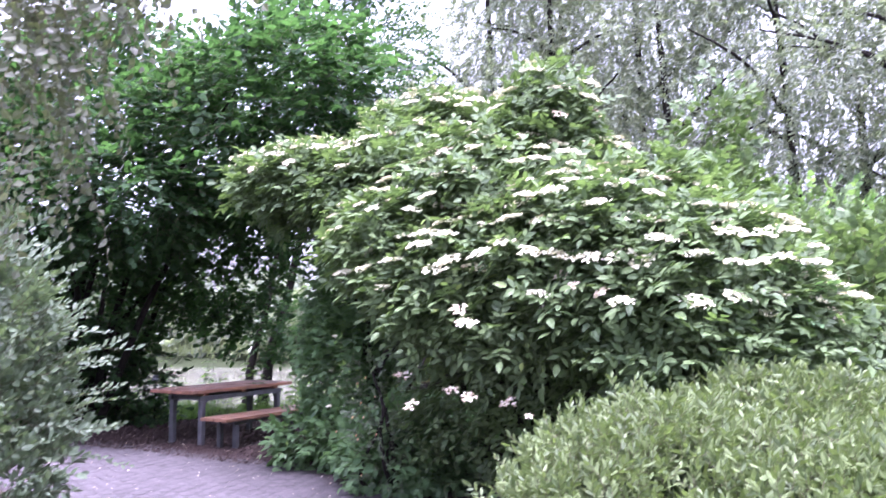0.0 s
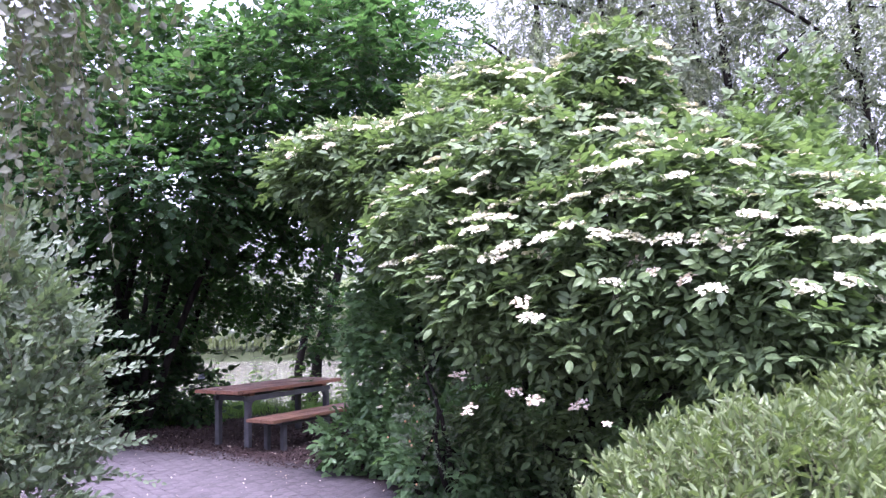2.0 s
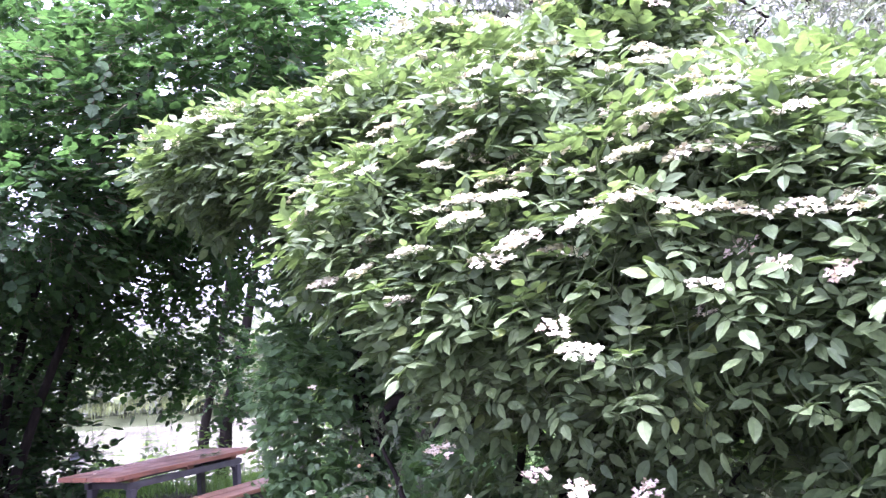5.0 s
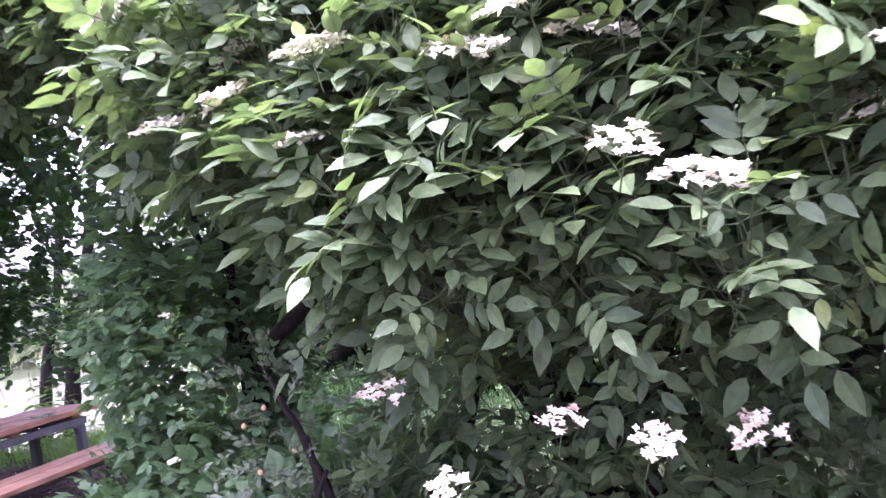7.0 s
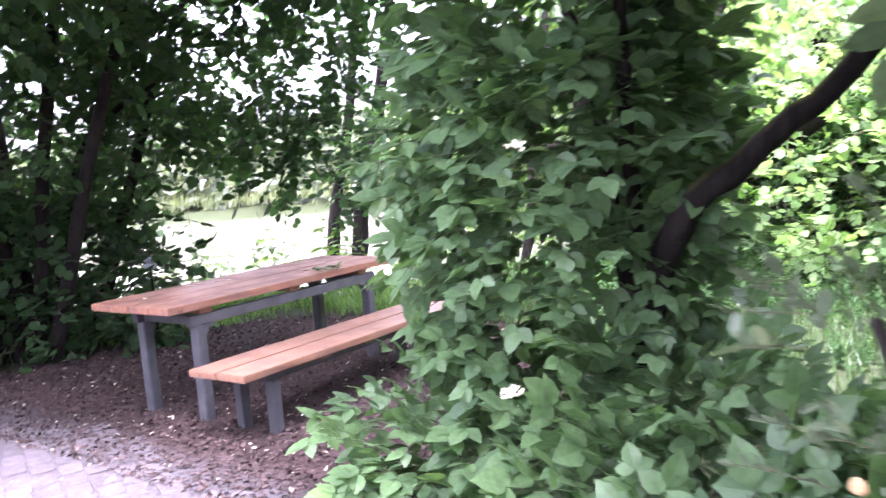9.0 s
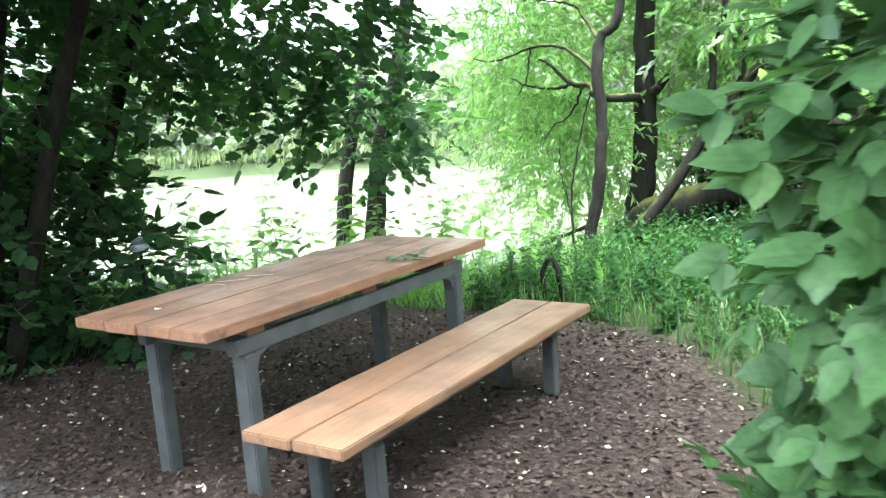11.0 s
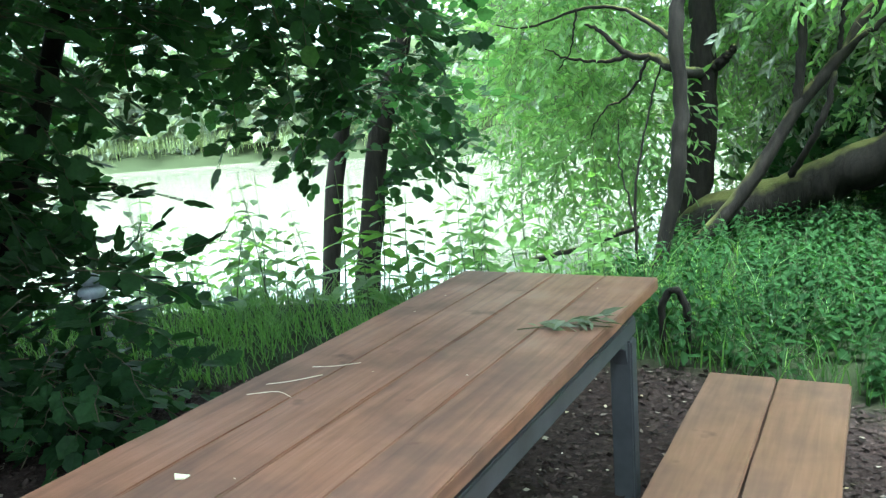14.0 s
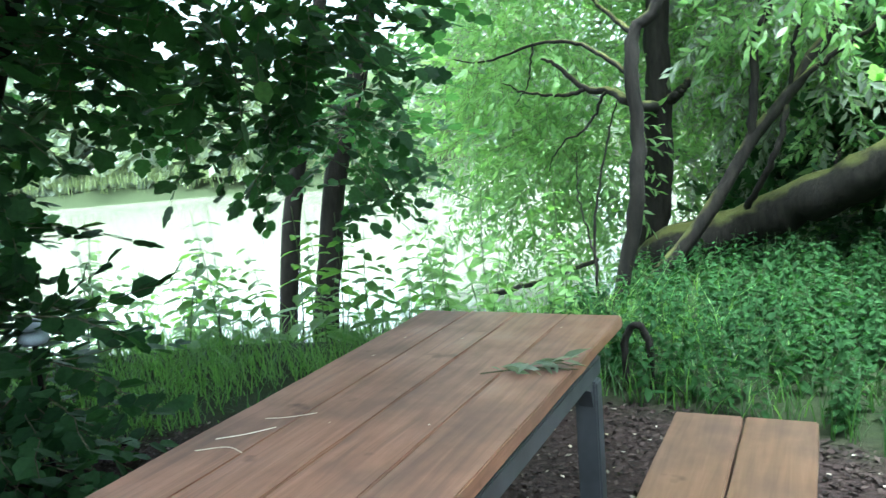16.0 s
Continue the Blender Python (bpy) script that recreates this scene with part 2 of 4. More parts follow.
WATER, nt, b = shader("still_water", 0.06, 0.5)
# pale base colour stands in for part of the bright sky reflection
b.inputs["Base Color"].default_value = (0.16, 0.16, 0.125, 1)
b.inputs["IOR"].default_value = 1.33
co = nt.nodes.new("ShaderNodeTexCoord")
ns = node(nt, "ShaderNodeTexNoise", Scale=2.2, Detail=4.0)
nt.links.new(co.outputs["Object"], ns.inputs["Vector"])
bumped(nt, b, ns.outputs[0], 0.25, 0.05)

# ---- mesh tools ----
rng = np.random.default_rng(7)


def mesh_of(name, verts, tris, mats, slots=None, smooth=False):
    me = bpy.data.meshes.new(name)
    v, f = np.asarray(verts, np.float32), np.asarray(tris, np.int32)
    me.vertices.add(len(v))
    me.vertices.foreach_set("co", v.ravel())
    me.loops.add(f.size)
    me.loops.foreach_set("vertex_index", f.ravel())
    me.polygons.add(len(f))
    me.polygons.foreach_set("loop_start", np.arange(len(f), dtype=np.int32) * 3)
    for m in mats:
        me.materials.append(m)
    if slots is not None:
        me.polygons.foreach_set("material_index", np.asarray(slots, np.int32))
    me.polygons.foreach_set("use_smooth", np.full(len(f), smooth))
    me.update(calc_edges=True)
    me.validate()
    return me


def joined(parts):
    """Parts of (verts, tris, slots) as one."""
    vs, ts, ss, k = [], [], [], 0
    for v, t, s in parts:
        vs.append(v), ts.append(np.asarray(t) + k), ss.append(np.broadcast_to(s, len(t)))
        k += len(v)
    return np.concatenate(vs), np.concatenate(ts), np.concatenate(ss)


def strewn(tpl, rot, pos):
    """One mesh from a template at many turns (n,3,3) and places (n,3)."""
    v, t, s = tpl
    out = np.einsum("nij,vj->nvi", rot, v) + pos[:, None, :]
    tri = (t[None] + (np.arange(len(pos)) * len(v))[:, None, None]).reshape(-1, 3)
    return out.reshape(-1, 3), tri, np.tile(s, len(pos))


def unit(a):
    return a / np.maximum(np.linalg.norm(a, axis=-1, keepdims=True), 1e-9)


def turned(axis, normal, size):
    """Turns that lay y along axis and z towards normal."""
    y = unit(axis)
    x = unit(np.cross(y, normal))
    z = np.cross(x, y)
    return np.stack([x, y, z], -1) * np.asarray(size)[..., None, None]


def spin(ax, ay, az):
    return np.array(Euler((ax, ay, az)).to_matrix())


def leaf(L, W, fold=0.25, curl=0.12, at=0.42, wave=0.0):
    """A folded, curling blade along y with its base at the origin."""
    z = lambda t: -curl * L * t * t
    p = [(0, 0, 0)]
    for t, w in ((at * 0.5, 0.8), (at + 0.22, 0.86)):
        p += [(-W * w / 2, L * t, z(t) + fold * W / 2 + wave), (0, L * (t + 0.03), z(t)), (W * w / 2, L * t, z(t) + fold * W / 2 - wave)]
    p += [(0, L, z(1.0))]
    t = [(0, 2, 1), (0, 3, 2), (1, 2, 5), (1, 5, 4), (2, 3, 6), (2, 6, 5), (4, 5, 7), (5, 6, 7)]
    return np.array(p, float), np.array(t), np.zeros(len(t), int)


def leaflet_blade(L, W, fold=0.2, curl=0.14):
    """A pointed oval leaflet with a rounded rim and a folded midrib."""
    z = lambda t: -curl * L * t * t
    p = [(0, 0, 0)]
    for t, w in ((0.14, 0.62), (0.38, 1.0), (0.68, 0.74)):
        p += [(-W * w / 2, L * t, z(t) + fold * W * w / 2), (0, L * (t + 0.03), z(t)), (W * w / 2, L * t, z(t) + fold * W * w / 2)]
    p += [(0, L, z(1.0))]
    t = [(0, 2, 1), (0, 3, 2)]
    for q in (1, 4):
        t += [(q, q + 1, q + 4), (q, q + 4, q + 3), (q + 1, q + 2, q + 5), (q + 1, q + 5, q + 4)]
    t += [(7, 8, 10), (8, 9, 10)]
    return np.array(p, float), np.array(t), np.zeros(len(t), int)


def lobed(L, W, curl=0.1):
    """A broad blade with a toothed, lobed rim and a folded midrib."""
    rim = [(0.0, 0.0), (0.3, 0.02), (0.52, 0.26), (0.4, 0.38), (0.5, 0.6), (0.27, 0.7), (0.2, 0.86)]
    z = lambda x, y: 0.16 * abs(x) * W - curl * L * y * y - 0.3 * W * x * x
    left = [(-x * W, y * L, z(x, y)) for x, y in rim[1:]]
    right = [(x * W, y * L, z(x, y)) for x, y in rim[1:]]
    v = [(0, 0, 0), (0, 0.42 * L, z(0, 0.42)), (0, L, z(0, 1.0))] + left + right
    n = len(left)
    t = [(1, 0, 3)] + [(1, 3 + i, 4 + i) for i in range(n - 1)] + [(1, 2 + n, 2)]
    t += [(1, 3 + n, 0)] + [(1, 4 + n + i, 3 + n + i) for i in range(n - 1)] + [(1, 2, 2 + 2 * n)]
    return np.array(v, float), np.array(t), np.zeros(len(t), int)


def blade(L, W):
    """A small plain leaf of two folded faces."""
    v = np.array([(0, 0, 0), (-W / 2, L * 0.45, 0.12 * W), (W / 2, L * 0.45, 0.12 * W), (0, L, -0.1 * L)])
    return v, np.array([(0, 3, 1), (0, 2, 3)]), np.zeros(2, int)


def lance(L, W):
    """A narrow leaf that bends down towards its tip."""
    v = np.array([(0, 0, 0), (-W / 2, L * 0.35, 0.01 * L), (W / 2, L * 0.35, 0.01 * L), (-W * 0.36, L * 0.7, -0.06 * L), (W * 0.36, L * 0.7, -0.06 * L), (0, L, -0.16 * L)])
    return v, np.array([(0, 2, 1), (1, 2, 4), (1, 4, 3), (3, 4, 5)]), np.zeros(4, int)


def tube(points, radii, sides=6, slot=0, rough=0.0):
    """A tapered limb through the points, closed at its tip."""
    P = np.array(points, float)
    R = np.broadcast_to(np.array(radii, float), len(P))
    d = unit(np.gradient(P, axis=0))
    ref = np.array([0.31, 0.87, 0.38])
    x = unit(np.cross(d, ref))
    y = np.cross(d, x)
    a = np.linspace(0, 2 * np.pi, sides, endpoint=False)
    k = 1 + rough * rng.normal(size=(len(P), sides, 1))
    v = P[:, None] + R[:, None, None] * k * (np.cos(a)[None, :, None] * x[:, None] + np.sin(a)[None, :, None] * y[:, None])
    v = np.concatenate([v.reshape(-1, 3), P[-1:] + d[-1:] * R[-1]])
    t = []
    for i in range(len(P) - 1):
        for j in range(sides):
            q, r = i * sides + j, i * sides + (j + 1) % sides
            t += [(q, r, r + sides), (q, r + sides, q + sides)]
    last = (len(P) - 1) * sides
    t += [(last + j, last + (j + 1) % sides, len(v) - 1) for j in range(sides)]
    return v, np.array(t), np.full(len(t), slot)


def curve(points, n=24, wobble=0.0):
    """A smooth run of n points through the given ones."""
    P = np.array(points, float)
    Q = np.concatenate([2 * P[:1] - P[1:2], P, 2 * P[-1:] - P[-2:-1]])
    out = []
    for s in np.linspace(0, len(P) - 1 - 1e-6, n):
        i, u = int(s), s - int(s)
        a, b, c, d = Q[i], Q[i + 1], Q[i + 2], Q[i + 3]
        out.append(0.5 * (2 * b + (c - a) * u + (2 * a - 5 * b + 4 * c - d) * u * u + (3 * b - a - 3 * c + d) * u ** 3))
    out = np.array(out)
    return out + wobble * rng.normal(size=out.shape)


def spray(blades, n, length, spread=0.9, lift=0.2, droop=0.0, twig=0.004, tilt=0.35, vary=0.25):
    """A twig along y with n leaves set by turns on both sides of it."""
    ys = np.linspace(0.12, 1.0, n) * length
    mid = np.stack([0.03 * length * np.sin(ys * 9 / length), ys, -droop * ys * ys / length], -1)
    parts = [tube(np.concatenate([[(0, 0, 0)], mid[::max(1, n // 4)], mid[-1:]]), twig * np.linspace(1, 0.4, len(mid[::max(1, n // 4)]) + 2), 3, 1)]
    for i in range(n):
        b = blades[rng.integers(len(blades))]
        side = 1 if i % 2 else -1
        yaw = side * spread * (1 - 0.55 * (i / n)) if i < n - 1 else 0
        r = spin(lift + rng.normal() * tilt, rng.normal() * tilt, yaw + rng.normal() * 0.25) * (1 + vary * rng.normal() * 0.6)
        parts.append((b[0] @ r.T + mid[i], b[1], b[2]))
    return joined(parts)


def feathered(leaflet, pairs=3, length=0.2):
    """A leaf of paired leaflets and one at its tip."""
    parts = [tube([(0, 0, 0), (0, length * 0.5, 0.008), (0, length, -0.005)], [0.0022, 0.0016, 0.001], 3, 1)]
    for i in range(pairs):
        y = length * (0.42 + 0.5 * i / pairs)
        for side in (-1, 1):
            r = spin(0.05 + rng.normal() * 0.18, side * 0.15 + rng.normal() * 0.12, side * -(1.15 - 0.12 * i)) * (0.85 + 0.12 * i + rng.normal() * 0.06)
            parts.append((leaflet[0] @ r.T + (0, y, 0), leaflet[1], leaflet[2]))
    parts.append((leaflet[0] * 1.1 + (0, length, -0.005), leaflet[1], leaflet[2]))
    return joined(parts)


def shoot(leaves, tiers=3, length=0.26):
    """An upright shoot with opposite pairs of feathered leaves."""
    parts = [tube([(0, -0.05, 0), (0.005, length * 0.5, 0.0), (0, length, 0.0)], [0.0035, 0.003, 0.002], 4, 1)]
    for i in range(tiers):
        y, turn = length * (0.25 + 0.75 * i / tiers), i * 1.57 + rng.normal() * 0.3
        for k in (0, 1):
            b = leaves[rng.integers(len(leaves))]
            r = spin(0, turn + k * 3.14, 0) @ spin(-1.45 + 0.6 * i / tiers + rng.normal() * 0.18, 0, 0)
            r = r * (1.05 - 0.2 * i / tiers)
            parts.append((b[0] @ r.T + (0, y, 0), b[1], b[2]))
    return joined(parts)


def lumps(d, seed):
    """An uneven outline: a factor round 1 for directions d."""
    k = np.random.default_rng(seed)
    f = np.zeros(len(d))
    for w, n in ((1.0, 3.1), (0.6, 6.3), (0.4, 12.0)):
        q = k.normal(size=(3, 3)) * n
        f += w * np.sin(d @ q + k.uniform(0, 6, 3)).sum(-1) / 3
    return f


def places(blobs, n, seed, depth=0.12, uneven=0.12, keep=None, inner=0.8):
    """Places and outward directions near the skin of a group of rounded masses (x, y, z, rx, ry, rz)."""
    k = np.random.default_rng(seed)
    B = np.array(blobs, float)
    area = np.array([(a * b + b * c + a * c) for a, b, c in B[:, 3:]])
    P, D = [], []
    total = 0
    while total < n:
        m = 4 * n
        i = k.choice(len(B), m, p=area / area.sum())
        d = unit(k.normal(size=(m, 3)))
        r = (1 + uneven * lumps(d, seed + 5)) * (1 - np.abs(k.normal(size=m)) * depth)
        p = B[i, :3] + B[i, 3:] * d * r[:, None]
        ok = np.ones(m, bool)
        for j, q in enumerate(B):
            inside = (((p - q[:3]) / (q[3:] * inner)) ** 2).sum(-1) < 1
            ok &= ~(inside & (i != j))
        ok &= p[:, 2] > ground_height(p[:, 0], p[:, 1]) + 0.06
        if keep is not None:
            ok &= keep(p)
        P.append(p[ok]), D.append(unit(d / B[i, 3:])[ok])
        total += ok.sum()
    return np.concatenate(P)[:n], np.concatenate(D)[:n]


def empty_at(name, x, y, z, label, category, group=""):
    e = new(name)
    e.matrix_world = Matrix.Translation((x, y, z))
    return tagged(e, label, category, group)


def part(name, data, parent, label="", kind=""):
    ob = new(name, data)
    ob.parent = parent
    ob.matrix_parent_inverse = parent.matrix_world.inverted() if parent.parent is None else Matrix()
    return tagged(ob, label, "", "", kind)


def foliage(parent, tpls, mats, P, axis, normal, size, near=None, count=0, piece="leaf_spray", rest="foliage", label=""):
    """Leaves at places P: the count nearest to the plan point near as single pieces, all others joined."""
    rot = turned(axis, normal, size)
    which = rng.integers(len(tpls), size=len(P))
    single = np.zeros(len(P), bool)
    if count:
        dist = np.linalg.norm(P - np.array(near, float), axis=1)
        single[np.argsort(dist)[:count]] = True
    data = [mesh_of(piece, *t[:2], mats, t[2]) for t in tpls] if count else []
    back = parent.matrix_world.inverted()
    for i in np.nonzero(single)[0]:
        m = Matrix(rot[i].tolist()).to_4x4()
        m.translation = P[i]
        o = new(piece, data[which[i]])
        o.parent = parent
        o.matrix_basis = back @ m
    bulk = [strewn(t, rot[(which == k) & ~single], P[(which == k) & ~single]) for k, t in enumerate(tpls)]
    v, t, s = joined(bulk)
    return part(rest, mesh_of(rest, v, t, mats, s), parent, label, "stuff")


# ---- ground: one sheet to the horizon, falling to the river behind the table ----
RIVER = np.array((-0.41, 0.91))
TRACK = np.array([(11.0, -11.5), (8.4, -8.4), (6.0, -5.2), (3.6, -2.7), (1.4, -1.7), (-1.5, -1.5), (-5.0, -2.2)])


def smooth(a, b, x):
    t = np.clip((x - a) / (b - a), 0, 1)
    return t * t * (3 - 2 * t)


def ground_height(x, y):
    s = RIVER[0] * x + RIVER[1] * y
    s = s - 9.0 * smooth(-2.0, 3.0, x)
    bank = smooth(4.7, 8.2, s) - smooth(30, 33, s)
    rise = 0.24 * smooth(2.5, 11.0, np.hypot(x, y + 1.0)) * smooth(1.0, -4.0, y)
    bumps = 0.018 * np.sin(x * 2.1 + 0.7 * y) * np.sin(y * 1.7 - 0.4 * x) + 0.008 * np.sin(5.3 * x) * np.sin(4.7 * y + 1)
    flat = smooth(0.8, 2.2, np.hypot((x - 0.0) * 0.9, y - 1.0))
    return -1.5 * bank + rise + bumps * flat


def track_distance(x, y):
    d = np.full(np.shape(x), 1e9)
    for a, b in zip(TRACK[:-1], TRACK[1:]):
        ab = b - a
        t = np.clip(((x - a[0]) * ab[0] + (y - a[1]) * ab[1]) / (ab @ ab), 0, 1)
        d = np.minimum(d, np.hypot(x - a[0] - t * ab[0], y - a[1] - t * ab[1]))
    return d


def bare(x, y):
    """1 where the soil lies bare: round the table and under the path."""
    wob = 0.22 * np.sin(2.3 * x + 1.1 * y) + 0.12 * np.sin(5.1 * y - 3.0 * x)
    r = np.hypot((x + 0.6) / 2.35, (y - 1.0) / 2.3) + 0.1 * wob
    a = 1 - smooth(0.92, 1.08, r)
    b = 1 - smooth(1.9, 2.3, track_distance(x, y) + 0.4 * wob)
    return np.maximum(a, b)


far = np.array([12, 16, 22, 32, 50, 80, 140, 260, 500, 900, 1600])
near = np.arange(-10, 10.01, 0.16)
line = np.concatenate([-far[::-1], near, far])
gx, gy = np.meshgrid(line, line, indexing="ij")
cx, cy = gx + 1.0, gy - 1.0
gv = np.stack([cx, cy, ground_height(cx, cy)], -1).reshape(-1, 3)
n = len(line)
q = (np.arange(n - 1)[:, None] * n + np.arange(n - 1)[None]).ravel()
gt = np.concatenate([np.stack([q, q + n, q + n + 1], -1), np.stack([q, q + n + 1, q + 1], -1)])
me = mesh_of("ground", gv, gt, [GROUND], smooth=True)
me.attributes.new("turf", "FLOAT", "POINT").data.foreach_set("value", (1 - bare(gv[:, 0], gv[:, 1])).astype(np.float32))
me.attributes.new("dust", "FLOAT", "POINT").data.foreach_set("value", (1 - smooth(1.2, 1.5, track_distance(gv[:, 0], gv[:, 1]))).astype(np.float32))
ground = tagged(new("ground", me), "bare brown soil around the table, grass elsewhere", "ground", "", "structure")

ang = math.atan2(0.41, 0.91)
wv = np.array([(a, b, -0.75) for a, b in ((-300, 7.0), (300, 7.0), (300, 32.5), (-300, 32.5))])
wv[:, :2] = wv[:, :2] @ np.array([(math.cos(ang), math.sin(ang)), (-math.sin(ang), math.cos(ang))])
water = tagged(new("water", mesh_of("water", wv, [(0, 1, 2), (0, 2, 3)], [WATER])), "still bright river water reflecting the sky", "water", "", "structure")

# ---- table and bench ----
def box(x0, y0, z0, x1, y1, z1, bevel=0.004, cuts=0, wear=0.0):
    bm = bmesh.new()
    bmesh.ops.create_cube(bm, size=1.0)
    bmesh.ops.scale(bm, vec=(x1 - x0, y1 - y0, z1 - z0), verts=bm.verts)
    if cuts:
        long = [e for e in bm.edges if abs(e.verts[0].co.y - e.verts[1].co.y) > 0.9 * (y1 - y0)]
        bmesh.ops.subdivide_edges(bm, edges=long, cuts=cuts)
        for v in bm.verts:
            v.co += Vector((rng.normal() * wear, 0, rng.normal() * wear * 0.4))
    bmesh.ops.bevel(bm, geom=[e for e in bm.edges if e.calc_face_angle(0) > 0.6], offset=bevel, segments=2, affect="EDGES")
    bmesh.ops.translate(bm, vec=((x0 + x1) / 2, (y0 + y1) / 2, (z0 + z1) / 2), verts=bm.verts)
    return bm


def solid(name, bm, mat, parent, label=""):
    me = bpy.data.meshes.new(name)
    bm.to_mesh(me)
    bm.free()
    me.materials.append(mat)
    return part(name, me, parent, label)


table = empty_at("picnic_table", -0.41, 1.08, 0, "long picnic table with reddish-brown planks on a grey steel frame", "table")
for i in range(4):
    x0 = -0.817 + 0.205 * i
    solid("plank", box(x0, 0.006 * rng.normal(), 0.715, x0 + 0.2012, 2.163 + 0.006 * rng.normal(), 0.76 + 0.0012 * (i % 2), 0.004, 14, 0.0012), TABLE_WOOD, table)
for x in (-0.61, -0.06):
    for y in (0.24, 1.86):
        leg = solid("leg", box(x - 0.04, y - 0.035, -0.02, x + 0.04, y + 0.035, 0.606, 0.006), STEEL, table)
for x in (-0.61, -0.06):
    solid("long_rail", box(x - 0.03, 0.17, 0.608, x + 0.03, 1.93, 0.674, 0.005), STEEL, table)
for y in (0.24, 1.86):
    solid("cross_rail", box(-0.577, y - 0.025, 0.612, -0.093, y + 0.025, 0.67, 0.005), STEEL, table)
for x in (-0.61, -0.06):
    for y, side in ((0.24, 1), (1.86, -1)):
        bm = bmesh.new()
        rows = [[bm.verts.new((x + w, y + side * d, h)) for d, h in ((0.037, 0.607), (0.12, 0.607), (0.062, 0.582), (0.037, 0.52))] for w in (-0.026, 0.026)]
        bm.faces.new(rows[0])
        bm.faces.new(rows[1][::-1])
        for i in range(4):
            bm.faces.new((rows[0][i], rows[1][i], rows[1][(i + 1) % 4], rows[0][(i + 1) % 4]))
        bmesh.ops.recalc_face_normals(bm, faces=bm.faces)
        solid("bracket", bm, STEEL, table)
for y in (0.3, 1.08, 1.8):
    solid("batten", box(-0.76, y - 0.05, 0.676, -0.04, y + 0.05, 0.7135, 0.003), TABLE_WOOD, table)

bench = empty_at("bench", 0.43, 1.03, 0, "long wooden bench with two planks on grey steel legs", "bench")
for i in range(2):
    x0 = 0.192 + 0.2425 * i
    solid("plank", box(x0, -0.052 + 0.004 * i, 0.378, x0 + 0.234, 2.11 - 0.003 * i, 0.42, 0.005, 14, 0.0012), BENCH_WOOD, bench)
for x in (0.29, 0.57):
    for y in (0.24, 1.78):
        solid("leg", box(x - 0.033, y - 0.033, -0.02, x + 0.033, y + 0.033, 0.32, 0.005), STEEL, bench)
    solid("long_rail", box(x - 0.025, 0.18, 0.322, x + 0.025, 1.84, 0.358, 0.004), STEEL, bench)
for y in (0.24, 1.78):
    solid("cross_rail", box(0.317, y - 0.02, 0.325, 0.543, y + 0.02, 0.355, 0.004), STEEL, bench)
for y in (0.62, 1.03, 1.45):
    solid("batten", box(0.21, y - 0.045, 0.36, 0.65, y + 0.045, 0.376, 0.003), BENCH_WOOD, bench)

# ---- elder ----
leaflet = leaflet_blade(0.1, 0.048)
elder_leaves = [feathered(leaflet, 2 + (i == 3), 0.18 + 0.02 * i) for i in range(4)]
elder_shoots = [shoot(elder_leaves, 2 + i % 2, 0.22 + 0.03 * i) for i in range(4)]
ELDER = [(5.9, -1.6, 1.92, 1.3, 0.98, 0.78), (7.0, -1.7, 1.6, 0.95, 0.9, 0.95), (5.0, -1.55, 1.88, 0.72, 0.95, 0.58), (5.2, -0.9, 2.5, 1.25, 1.2, 1.0), (4.45, -1.6, 2.3, 0.6, 0.75, 0.5),
         (6.5, -0.9, 2.15, 1.1, 1.1, 0.9), (3.9, -0.9, 2.95, 0.9, 0.8, 0.65), (2.7, -0.9, 3.15, 1.0, 0.6, 0.38), (3.4, -0.5, 2.6, 0.7, 0.6, 0.5), (3.9, -0.2, 3.55, 0.8, 0.7, 0.6),
         (5.6, -1.0, 3.3, 0.4, 0.4, 0.75), (7.6, -1.3, 1.3, 0.6, 0.9, 0.85), (5.8, -1.05, 0.75, 1.25, 0.75, 0.75), (4.9, -1.0, 0.65, 0.65, 0.65, 0.65), (6.2, -1.85, 2.3, 0.8, 0.65, 0.42)]
elder = empty_at("elder_bush", 5.0, -0.9, 0.1, "large flowering elder bush with flat cream-white flower heads", "bush")
for i in range(14):
    q = ELDER[i % len(ELDER)]
    b0 = np.array([4.7 + rng.normal() * 0.5, -0.5 + rng.normal() * 0.25, 0.0])
    e = np.array(q[:3]) + np.array(q[3:]) * rng.normal(size=3) * 0.3
    m = (b0 + e) / 2 + np.array((0, 0, 0.35)) + rng.normal(size=3) * 0.12
    part("stem", mesh_of("stem", *tube(curve([b0, m, e], 14, 0.01), np.linspace(0.045, 0.012, 14), 6)[:2], [BARK], smooth=True), elder)
for pts, r in (([(3.0, -0.2, 0.0), (3.12, -0.3, 0.9), (3.29, -0.35, 1.27), (3.5, -0.3, 1.47), (3.75, -0.25, 1.68), (4.3, -0.2, 2.3)], 0.06), ([(3.05, -0.15, 0.0), (3.1, -0.3, 1.2), (3.14, -0.42, 1.9), (3.3, -0.45, 2.9)], 0.035), ([(3.0, -0.1, 0.0), (3.0, -0.25, 1.3), (2.96, -0.4, 2.0), (2.8, -0.5, 2.8)], 0.03)):
    part("limb", mesh_of("limb", *tube(curve(pts, 22, 0.008), np.linspace(r, r * 0.5, 22), 9, 0, 0.05)[:2], [MOSSY_BARK], smooth=True), elder)
P, D = places(ELDER, 4300, 11, 0.17, 0.15, lambda p: (p[:, 1] < 0.6) & ((p[:, 2] > 1.3) | (np.sin(p[:, 0] * 91) > 0.55)))
up = np.array((0, 0, 1.0))
ax = D * 0.5 + up * 0.9 + rng.normal(size=P.shape) * 0.28
